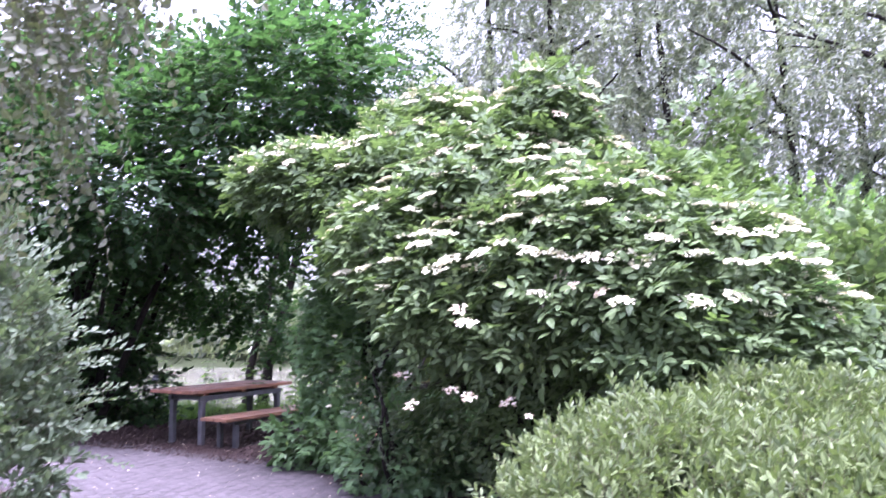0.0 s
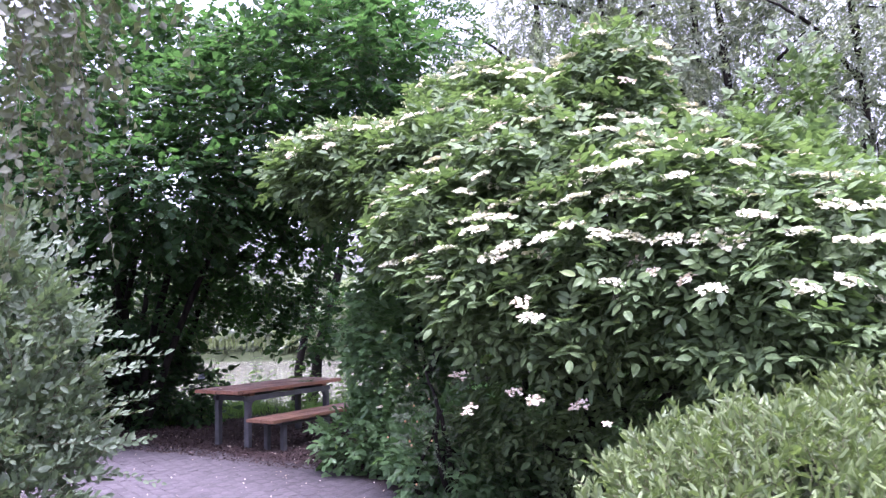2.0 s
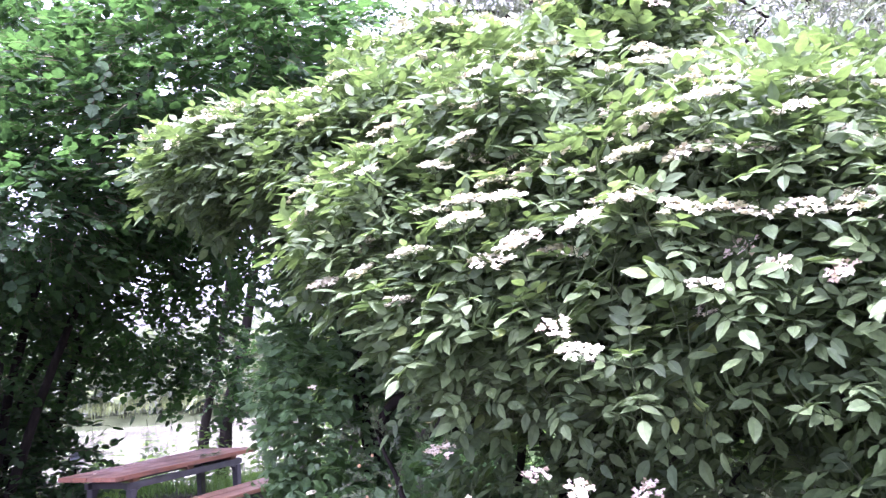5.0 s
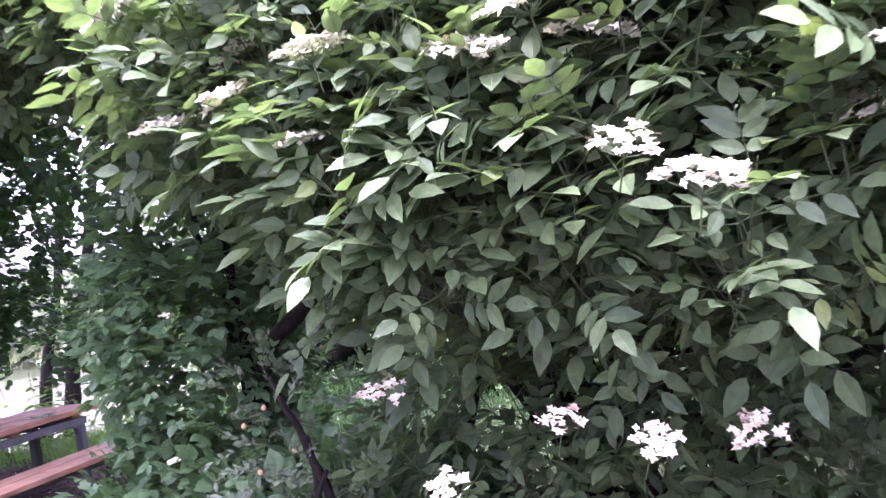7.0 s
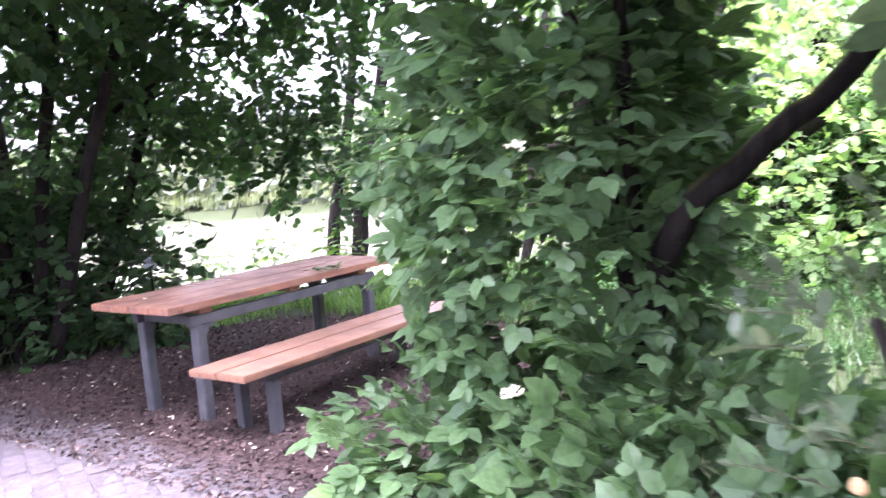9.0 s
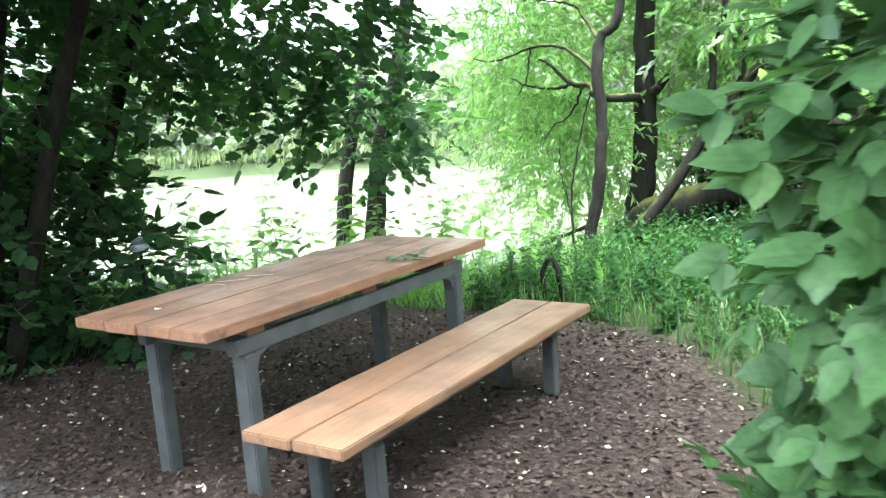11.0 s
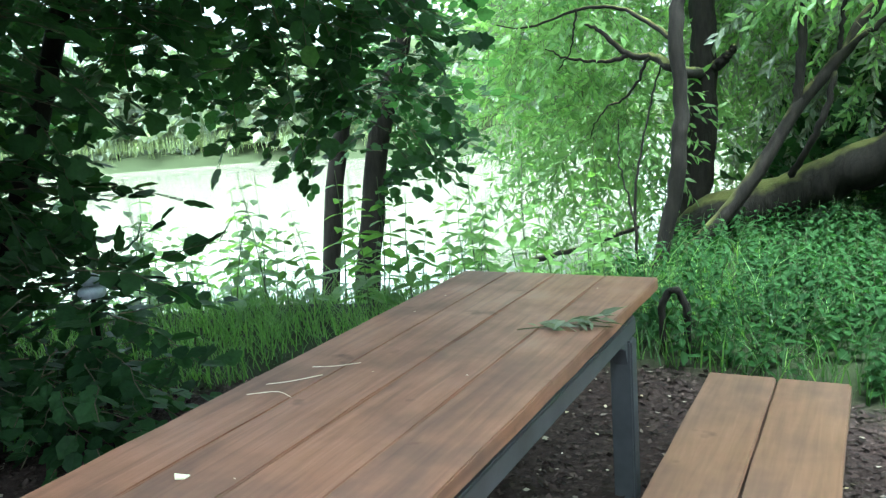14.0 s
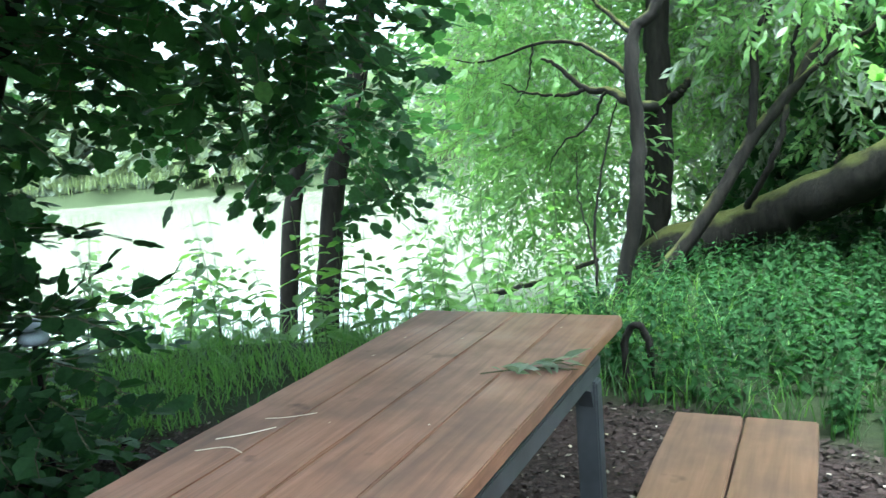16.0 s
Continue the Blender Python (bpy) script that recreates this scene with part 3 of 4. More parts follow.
foliage(elder, elder_shoots, [ELDER_LEAF, GREEN_STEM], P, ax, np.cross(ax, rng.normal(size=P.shape)), rng.uniform(0.75, 1.2, len(P)), (5.2, -2.9, 1.4), 300, "leafy_shoot")

def umbel(r, n, seed, gaps=0.0):
    """A flat flower head: rays fanning from a stalk and many small florets in clusters."""
    k = np.random.default_rng(seed)
    hub = np.array((0, 0, -0.06))
    parts = [tube([(0, 0, -0.14), hub], [0.0022, 0.002], 4, 1)]
    cl = 5 + n // 30
    floret = np.array([(0, 0, 0.001), (1, 0, 0), (0.35, 0.35, 0), (0, 1, 0), (-0.35, 0.35, 0), (-1, 0, 0), (-0.35, -0.35, 0), (0, -1, 0), (0.35, -0.35, 0)], float)
    ft = np.array([(0, i, i % 8 + 1) for i in range(1, 9)])
    cent = []
    for i in range(cl):
        a, d = i * 2.4 + k.normal() * 0.2, r * math.sqrt((i + 0.4) / cl)
        c = np.array((math.cos(a) * d, math.sin(a) * d, -0.25 * d * d / r + k.normal() * 0.004))
        cent.append(c)
        parts.append(tube([hub, c - (0, 0, 0.012)], [0.0018, 0.001], 3, 1))
    for i in range(n):
        c = cent[i % cl]
        o = k.normal(size=3) * (r * 0.16, r * 0.16, 0.004)
        s = 0.012 * k.uniform(0.8, 1.25)
        R = spin(k.normal() * 0.35, k.normal() * 0.35, k.uniform(0, 6))
        parts.append((floret * (s, s, s) @ R.T + c + o, ft, np.zeros(8, int)))
    return joined(parts)


umbels = [mesh_of("flower_head", *u[:2], [PETAL, GREEN_STEM], u[2]) for u in (umbel(0.08, 170, 1), umbel(0.095, 210, 2), umbel(0.065, 120, 3))]
faded = [mesh_of("faded_flower_head", *u[:2], [FADED, GREEN_STEM], u[2]) for u in (umbel(0.06, 60, 4), umbel(0.07, 70, 5))]
back = elder.matrix_world.inverted()
FP, FD = places(ELDER, 5200, 23, 0.02, 0.15, lambda p: (p[:, 2] > 1.55) & ((p[:, 1] < -0.7) | (p[:, 2] > 2.6)))
ok = (FD[:, 2] > 0.05) & (FD[:, 1] < 0.25) & ((FD[:, 2] > 0.3) | (rng.random(len(FP)) < 0.4))
apart = []
front = (FP[:, 1] < -1.35) | (FP[:, 2] > 3.0)
for i in list(np.nonzero(ok & front)[0][:700]) + list(np.nonzero(ok)[0]):
    if len(apart) < 225 and all(np.linalg.norm(FP[i] - FP[j]) > 0.17 for j in apart):
        apart.append(i)
shelf = np.nonzero((FP[:, 1] < -1.75) & (FP[:, 2] > 1.9) & (FP[:, 2] < 2.75) & (FD[:, 2] > 0.1))[0]
for i in shelf:
    if len(apart) < 285 and all(np.linalg.norm(FP[i] - FP[j]) > 0.19 for j in apart):
        apart.append(i)
FP, FD = FP[apart], FD[apart]
# heads that stand out, at their own places: fresh ones, then withered ones low on the bush
OWN = [(5.735, -3.05, 1.73), (5.78, -2.51, 2.38), (6.18, -2.74, 1.95), (6.86, -2.93, 1.88), (4.21, -2.44, 2.18), (4.67, -2.56, 2.03), (2.98, -0.86, 1.56), (2.84, -0.77, 0.77),
       (5.54, -2.65, 1.14), (4.74, -2.3, 1.27), (5.3, -2.45, 1.17), (5.78, -2.4, 1.09), (5.0, -2.6, 1.05), (5.6, -2.9, 1.83), (6.29, -3.2, 1.08)]
heads = [(p + d * 0.14 + np.array((0, 0, 0.2)), d, rng.random() < (0.05 if d[2] > 0.3 else 0.3), rng.uniform(1.0, 1.4)) for p, d in zip(FP, FD)]
heads += [(np.array(p), np.array((0.3, -0.8, 0.3)), i > 7, 0.45 if i in (6, 7, 14) else 1.0) for i, p in enumerate(OWN)]
for p, d, old, size in heads:
    t = unit(d * (0.9 if old else 0.4) + up + rng.normal(size=3) * 0.12)
    m = Vector(t).to_track_quat("Z", "Y").to_matrix().to_4x4() @ Matrix.Rotation(rng.uniform(0, 6), 4, "Z") @ Matrix.Scale(size, 4)
    m.translation = p
    o = new("flower_head", faded[rng.integers(2)] if old else umbels[rng.integers(3)])
    o.parent, o.matrix_basis = elder, back @ m

# ---- climbing shrub beside the bench ----
def threefold(L, W):
    """A stalked leaf of three broad leaflets."""
    part_leaf = leaflet_blade(L, W, 0.16, 0.16)
    parts = [tube([(0, 0, 0), (0, 0.35 * L, 0.004), (0, 0.72 * L, 0.0)], [0.0018, 0.0014, 0.001], 3, 1)]
    for yaw, y, f in ((0.0, 0.72, 1.08), (1.2, 0.62, 0.86), (-1.2, 0.62, 0.9)):
        r = spin(-0.08 + rng.normal() * 0.1, rng.normal() * 0.14, yaw + rng.normal() * 0.1) * f
        parts.append((part_leaf[0] @ r.T + (0, y * L, 0), part_leaf[1], part_leaf[2]))
    return joined(parts)


vine_leaf = [threefold(0.105, 0.078), threefold(0.09, 0.068), threefold(0.115, 0.082)]
vine_sprays = [spray(vine_leaf, 4 + i % 2, 0.24 + 0.03 * i, 1.0, -0.1, 0.25, 0.003, 0.22) for i in range(4)]
VINE = [(2.75, -0.08, 0.95, 0.42, 0.5, 1.0), (2.75, 0.0, 1.9, 0.42, 0.5, 0.8), (2.4, -0.35, 0.3, 0.5, 0.45, 0.32), (3.3, -0.45, 0.35, 0.5, 0.45, 0.4), (2.7, -0.1, 1.5, 0.5, 0.5, 0.6), (4.1, -1.0, 0.3, 0.6, 0.6, 0.38)]
vine = empty_at("climbing_shrub", 3.1, -0.1, 0, "dense green shrub with broad three-part leaves beside the bench", "shrub")
P, D = places(VINE, 1500, 31, 0.16, 0.14)
ax = D * 0.85 - up * 0.2 + rng.normal(size=P.shape) * 0.3
foliage(vine, vine_sprays, [VINE_LEAF, GREEN_STEM], P, ax, D * 0.5 + up * 1.0 + rng.normal(size=P.shape) * 0.25, rng.uniform(0.62, 0.92, len(P)), (2.6, -0.8, 0.9), 300)

# ---- clipped hedge ----
hedge_leaf = [leaf(0.066, 0.023, 0.2, 0.15), leaf(0.054, 0.02, 0.2, 0.1)]
hedge_sprays = [spray(hedge_leaf, 10, 0.12 + 0.02 * i, 0.95, 0.3, 0.0, 0.002, 0.45) for i in range(4)]
HEDGE = [(7.35, -3.85, 0.5, 0.95, 1.0, 0.78), (8.6, -4.2, 0.5, 1.3, 1.15, 0.72), (9.9, -4.2, 0.5, 1.5, 1.4, 0.75), (7.9, -2.9, 0.7, 1.1, 0.9, 0.68), (9.2, -2.9, 0.7, 1.2, 1.0, 0.72)]
hedge = empty_at("clipped_hedge", 8.5, -3.2, 0.15, "low clipped hedge of small pale yellow-green leaves", "hedge")
P, D = places(HEDGE, 7400, 41, 0.15, 0.09)
ax = D * 0.7 + up * 0.5 + rng.normal(size=P.shape) * 0.45
foliage(hedge, hedge_sprays, [HEDGE_LEAF, TWIG], P, ax, np.cross(ax, rng.normal(size=P.shape)), rng.uniform(0.65, 1.1, len(P)), (7.4, -4.2, 1.1), 300, "leafy_shoot")

# ---- pale shrub across the path ----
pale_leaf = [leaf(0.066, 0.036, 0.2, 0.1), leaf(0.052, 0.03, 0.2, 0.05)]
pale_sprays = [spray(pale_leaf, 9 + i, 0.2 + 0.03 * i, 0.9, 0.2, 0.1, 0.0025, 0.4) for i in range(4)]
PALE = [(2.4, -4.85, 1.4, 0.7, 0.6, 0.95), (2.75, -4.75, 0.85, 0.45, 0.4, 0.8), (2.4, -5.2, 0.9, 0.9, 0.75, 0.9), (1.5, -4.8, 1.3, 0.8, 0.7, 1.1), (3.0, -5.15, 0.5, 0.5, 0.45, 0.5)]
pale = empty_at("pale_shrub", 2.3, -5.0, 0.1, "loose shrub with small pale grey-green leaves beside the path", "shrub")
P, D = places(PALE, 2500, 51, 0.16, 0.24)
ax = D * 0.8 + up * 0.3 + rng.normal(size=P.shape) * 0.35
foliage(pale, pale_sprays, [PALE_LEAF, TWIG], P, ax, up + D * 0.5 + rng.normal(size=P.shape) * 0.4, rng.uniform(0.8, 1.3, len(P)), (3.4, -4.4, 1.4), 280)
long_sprays = [spray(pale_leaf, 17, 0.5 + 0.08 * i, 0.9, 0.1, 0.12, 0.003, 0.3) for i in range(3)]
P, D = places(PALE, 70, 52, 0.05, 0.24, lambda p: (p[:, 0] > 2.3) & (p[:, 2] > 0.7))
ax = D * 1.0 + up * 0.25 + rng.normal(size=P.shape) * 0.2
foliage(pale, long_sprays, [PALE_LEAF, TWIG], P, ax, up * 0.6 + np.array((0.6, -0.6, 0.0)) + rng.normal(size=P.shape) * 0.4, rng.uniform(0.7, 1.0, len(P)), None, 0, "long_shoot", "outer_foliage")

# ---- birch with hanging twigs ----
birch = empty_at("birch_tree", 3.2, -7.6, 0.2, "birch with thin hanging twigs over the path edge", "tree")
birch_leaf = [blade(0.042, 0.034), leaf(0.042, 0.034, 0.2, 0.05)]
birch_sprays = [spray(birch_leaf, 16, 0.55 + 0.1 * i, 1.2, -0.3, 0.05, 0.002, 0.6) for i in range(3)]
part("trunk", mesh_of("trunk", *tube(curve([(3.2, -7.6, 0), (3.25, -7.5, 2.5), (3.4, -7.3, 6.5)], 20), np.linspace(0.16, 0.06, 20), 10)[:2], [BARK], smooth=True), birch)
for run in (tube(curve([(3.3, -7.4, 3.6), (4.0, -6.9, 4.6), (5.2, -5.6, 4.9)], 12), np.linspace(0.05, 0.012, 12), 5), tube(curve([(3.3, -7.4, 4.2), (3.8, -6.4, 5.2), (4.5, -5.0, 5.3)], 12), np.linspace(0.05, 0.012, 12), 5)):
    part("limb", mesh_of("limb", *run[:2], [BARK], smooth=True), birch)
P, D = places([(4.65, -5.9, 3.5, 0.45, 0.35, 0.95), (4.9, -5.7, 4.3, 0.5, 0.4, 0.95), (4.3, -5.6, 4.6, 0.7, 0.6, 0.9), (4.45, -6.0, 3.2, 0.3, 0.3, 0.9)], 430, 61, 0.5, 0.2)
ax = -up + rng.normal(size=P.shape) * 0.16 + D * 0.12
foliage(birch, birch_sprays, [BIRCH_LEAF, TWIG], P, ax, D + rng.normal(size=P.shape) * 0.5, rng.uniform(0.8, 1.3, len(P)), (5.0, -5.9, 2.6), 120, "hanging_twig", "crown")

# ---- dark hazel trees over the table ----
hazel_leaf = [leaf(0.1, 0.085, 0.12, 0.12, 0.45), leaf(0.085, 0.07, 0.15, 0.1, 0.45), lobed(0.1, 0.09)]
hazel_sprays = [spray(hazel_leaf, 8 + i, 0.42 + 0.05 * i, 1.05, -0.1, 0.15, 0.004, 0.35) for i in range(4)]
hazel = empty_at("hazel_tree", -2.9, 0.9, 0, "dark multi-stemmed hazel with round leaves overhanging the table", "tree")
HAZEL = [(-2.4, 0.6, 4.0, 2.6, 2.0, 1.6), (-3.8, 0.8, 3.0, 1.9, 1.8, 2.4), (-1.2, -0.5, 3.5, 1.7, 1.0, 0.7), (-2.4, 2.4, 3.2, 1.7, 1.5, 1.2), (-3.35, 1.1, 0.75, 0.6, 0.9, 0.9), (-4.2, -0.6, 0.9, 1.1, 1.0, 1.3),
         (-3.0, 0.8, 5.4, 2.0, 1.8, 1.3), (0.1, 0.7, 4.5, 1.6, 1.5, 1.2), (-2.9, 3.0, 2.3, 0.7, 0.6, 0.6), (-2.35, 4.4, 1.55, 0.35, 0.3, 0.6), (0.9, 0.9, 5.2, 1.2, 1.2, 0.9), (-5.6, 1.6, 2.4, 1.4, 2.0, 2.6), (-4.4, 0.2, 1.0, 1.2, 1.2, 1.3), (-2.1, 3.3, 2.7, 0.55, 0.7, 0.8), (-0.6, 2.6, 3.6, 1.1, 1.0, 0.9), (-2.5, 3.6, 1.75, 0.5, 0.5, 0.5), (-2.6, 1.5, 0.5, 0.3, 0.3, 0.5)]
for i in range(12):
    b0 = np.array([-3.3 + rng.normal() * 0.25, 0.9 + rng.normal() * 0.3, -0.05])
    q = HAZEL[(0, 1, 2, 3, 6, 7, 0, 3, 2, 7, 1, 6)[i]]
    e = np.array(q[:3]) + np.array(q[3:]) * rng.normal(size=3) * 0.3
    m = (b0 + e) / 2 + np.array((-0.2, 0, 0.6)) + rng.normal(size=3) * 0.15
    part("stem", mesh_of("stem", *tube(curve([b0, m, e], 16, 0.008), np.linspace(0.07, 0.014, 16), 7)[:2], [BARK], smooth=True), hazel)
P, D = places(HAZEL, 8200, 71, 0.25, 0.16, lambda p: (p[:, 1] < 1.7) | (np.sin(p[:, 0] * 83 + p[:, 2] * 57) > -0.05))
ax = D * np.array((0.9, 0.9, 0.3)) - up * 0.1 + rng.normal(size=P.shape) * np.array((0.5, 0.5, 0.22))
foliage(hazel, hazel_sprays, [HAZEL_LEAF, TWIG], P, ax, up + D * 0.25 + rng.normal(size=P.shape) * 0.25, rng.uniform(0.8, 1.25, len(P)), (-2.2, 1.8, 2.0), 300, "leaf_spray", "crown")

# ---- two alder trunks on the bank ----
def trunk_tree(name, label, runs, bark, sprays, leafmat, blobs, n, size, seed, hang=0.0, category="tree", depth=0.25):
    x, y, z = runs[0][0][0]
    e = empty_at(name, x, y, z, label, category)
    for i, (pts, r0, r1) in enumerate(runs):
        c = curve(pts, 26, 0.006)
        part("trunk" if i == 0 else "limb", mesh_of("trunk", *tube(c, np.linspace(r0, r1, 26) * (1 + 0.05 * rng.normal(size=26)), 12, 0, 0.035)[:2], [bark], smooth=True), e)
    if n:
        P, D = places(blobs, n, seed, depth, 0.2)
        ax = D * (1 - hang) - up * hang + rng.normal(size=P.shape) * 0.3
        foliage(e, sprays, [leafmat, TWIG], P, ax, up * (1 - hang) + D * (0.3 + hang) + rng.normal(size=P.shape) * 0.4, size * rng.uniform(0.8, 1.3, len(P)), None, 0, "leaf_spray", "crown")
    return e


alder_sprays = [spray([blade(0.07, 0.06)], 12, 0.5, 1.0, 0.0, 0.1, 0.004, 0.5) for i in range(3)]
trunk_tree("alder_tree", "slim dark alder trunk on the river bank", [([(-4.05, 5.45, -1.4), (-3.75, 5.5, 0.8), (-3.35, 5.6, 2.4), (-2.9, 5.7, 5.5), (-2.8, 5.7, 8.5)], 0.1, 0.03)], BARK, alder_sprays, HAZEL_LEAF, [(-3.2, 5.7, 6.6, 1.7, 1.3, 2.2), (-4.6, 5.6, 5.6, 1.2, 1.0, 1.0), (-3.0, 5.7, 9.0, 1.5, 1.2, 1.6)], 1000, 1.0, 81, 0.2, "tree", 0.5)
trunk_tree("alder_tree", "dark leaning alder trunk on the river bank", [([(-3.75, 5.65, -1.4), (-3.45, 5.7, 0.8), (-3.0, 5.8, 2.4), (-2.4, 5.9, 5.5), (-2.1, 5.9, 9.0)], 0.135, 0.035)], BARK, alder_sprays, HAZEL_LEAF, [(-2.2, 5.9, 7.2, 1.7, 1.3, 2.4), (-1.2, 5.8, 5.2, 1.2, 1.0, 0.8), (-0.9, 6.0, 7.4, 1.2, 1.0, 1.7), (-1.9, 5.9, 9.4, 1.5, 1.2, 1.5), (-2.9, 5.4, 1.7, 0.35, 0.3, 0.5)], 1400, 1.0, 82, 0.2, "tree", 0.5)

# ---- willow ----
willow_leaf = [lance(0.115, 0.032), lance(0.09, 0.027)]
willow_sprays = [spray(willow_leaf, 12, 0.34 + 0.06 * i, 1.0, -0.2, 0.15, 0.0025, 0.55) for i in range(4)]
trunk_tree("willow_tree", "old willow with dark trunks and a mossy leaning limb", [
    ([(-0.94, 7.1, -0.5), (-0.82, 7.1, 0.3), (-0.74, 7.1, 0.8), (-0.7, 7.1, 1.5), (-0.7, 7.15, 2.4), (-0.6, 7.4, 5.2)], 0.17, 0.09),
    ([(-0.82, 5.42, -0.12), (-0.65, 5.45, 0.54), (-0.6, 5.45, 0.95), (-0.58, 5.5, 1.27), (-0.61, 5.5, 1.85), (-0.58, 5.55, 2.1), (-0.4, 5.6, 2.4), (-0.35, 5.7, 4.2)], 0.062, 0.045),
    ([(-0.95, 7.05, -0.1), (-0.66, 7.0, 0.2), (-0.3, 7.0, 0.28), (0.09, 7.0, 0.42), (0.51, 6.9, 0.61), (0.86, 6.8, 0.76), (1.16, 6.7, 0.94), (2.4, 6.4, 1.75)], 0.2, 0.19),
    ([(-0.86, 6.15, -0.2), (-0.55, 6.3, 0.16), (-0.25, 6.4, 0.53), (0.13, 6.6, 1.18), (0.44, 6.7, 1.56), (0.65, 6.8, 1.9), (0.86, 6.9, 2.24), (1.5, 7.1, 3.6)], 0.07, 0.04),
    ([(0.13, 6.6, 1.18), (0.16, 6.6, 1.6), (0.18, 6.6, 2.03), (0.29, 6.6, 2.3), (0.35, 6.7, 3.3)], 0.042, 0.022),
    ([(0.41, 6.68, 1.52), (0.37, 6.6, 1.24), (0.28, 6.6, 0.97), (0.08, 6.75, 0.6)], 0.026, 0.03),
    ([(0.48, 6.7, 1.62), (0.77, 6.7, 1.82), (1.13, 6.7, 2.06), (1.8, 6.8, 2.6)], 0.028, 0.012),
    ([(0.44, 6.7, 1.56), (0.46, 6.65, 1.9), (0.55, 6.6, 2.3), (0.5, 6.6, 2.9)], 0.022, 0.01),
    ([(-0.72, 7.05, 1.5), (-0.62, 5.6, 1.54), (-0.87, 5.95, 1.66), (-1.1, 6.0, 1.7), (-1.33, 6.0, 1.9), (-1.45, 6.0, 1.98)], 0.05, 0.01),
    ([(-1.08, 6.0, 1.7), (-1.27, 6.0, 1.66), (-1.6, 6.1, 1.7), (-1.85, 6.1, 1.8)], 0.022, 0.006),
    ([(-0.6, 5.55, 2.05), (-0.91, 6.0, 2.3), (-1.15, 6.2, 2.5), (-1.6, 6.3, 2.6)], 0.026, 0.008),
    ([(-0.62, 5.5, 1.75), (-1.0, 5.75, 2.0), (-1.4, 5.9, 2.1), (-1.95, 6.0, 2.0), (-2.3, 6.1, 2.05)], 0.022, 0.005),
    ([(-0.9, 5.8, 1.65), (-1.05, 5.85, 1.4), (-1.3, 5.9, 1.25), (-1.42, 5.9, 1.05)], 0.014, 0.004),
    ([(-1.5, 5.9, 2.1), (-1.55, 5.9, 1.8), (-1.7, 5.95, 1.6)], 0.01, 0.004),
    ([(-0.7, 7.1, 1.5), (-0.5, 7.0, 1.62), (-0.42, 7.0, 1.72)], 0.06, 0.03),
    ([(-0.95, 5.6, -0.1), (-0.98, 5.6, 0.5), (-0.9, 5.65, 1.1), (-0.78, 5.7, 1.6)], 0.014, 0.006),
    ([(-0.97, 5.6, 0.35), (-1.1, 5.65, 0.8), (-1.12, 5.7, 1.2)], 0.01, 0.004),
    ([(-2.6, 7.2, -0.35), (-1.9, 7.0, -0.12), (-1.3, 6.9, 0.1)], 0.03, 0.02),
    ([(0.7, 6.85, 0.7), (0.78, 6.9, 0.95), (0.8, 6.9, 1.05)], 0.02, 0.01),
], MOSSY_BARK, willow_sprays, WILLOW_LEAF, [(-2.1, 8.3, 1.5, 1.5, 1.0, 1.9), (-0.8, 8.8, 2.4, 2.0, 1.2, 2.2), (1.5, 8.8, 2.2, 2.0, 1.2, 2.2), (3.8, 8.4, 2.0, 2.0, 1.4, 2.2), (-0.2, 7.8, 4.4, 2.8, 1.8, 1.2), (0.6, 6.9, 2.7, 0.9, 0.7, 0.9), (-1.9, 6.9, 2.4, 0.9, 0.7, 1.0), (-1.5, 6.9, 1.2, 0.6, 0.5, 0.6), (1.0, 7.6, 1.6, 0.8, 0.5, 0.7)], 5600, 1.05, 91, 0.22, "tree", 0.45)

# ---- tall trees behind the bushes ----
far_sprays = [spray([blade(0.12, 0.045)], 22, 0.8, 0.9, -0.2, 0.15, 0.003, 0.5) for i in range(3)]
for i, (x, y, h, w) in enumerate([(1.5, 9.5, 12.5, 2.5), (3.0, 11.5, 13.0, 2.6), (7.8, 11.5, 11.0, 2.6), (4.0, 10.0, 10.5, 2.6), (6.5, 10.0, 10.5, 2.6), (9.0, 8.5, 10.0, 2.6), (12.0, 8.0, 9.0, 2.6), (0.8, 12.2, 13.5, 2.6), (-0.2, 9.8, 12.0, 2.3), (15.0, 5.5, 9.0, 2.8), (12.5, 4.0, 6.5, 2.2)]):
    z0 = float(ground_height(np.array(x), np.array(y)))
    runs = [([(x, y, z0 - 0.1), (x + 0.3, y, h * 0.4), (x - 0.1, y + 0.2, h * 0.95)], 0.17, 0.04)]
    for k in range(6):
        a, s = rng.uniform(0, 6.28), rng.uniform(0.25, 0.7) * h
        runs.append(([(x + 0.2, y, s), (x + 0.2 + math.cos(a) * w * 0.5, y + math.sin(a) * w * 0.5, s + 0.9), (x + math.cos(a) * w, y + math.sin(a) * w, s + 1.4)], 0.06, 0.015))
    blobs = [(x + rng.normal() * w * 0.45, y + rng.normal() * w * 0.3, h * f, w * 0.62, w * 0.55, h * 0.16) for f in (0.2, 0.3, 0.42, 0.55, 0.68, 0.8, 0.92, 0.6, 0.45)]
    trunk_tree("silver_willow", "tall silvery grey-green tree behind the bushes", runs, BARK, far_sprays, SILVER_HAZE_LEAF, blobs, 1200, 1.0, 101 + i, 0.5, "tree", 0.4)

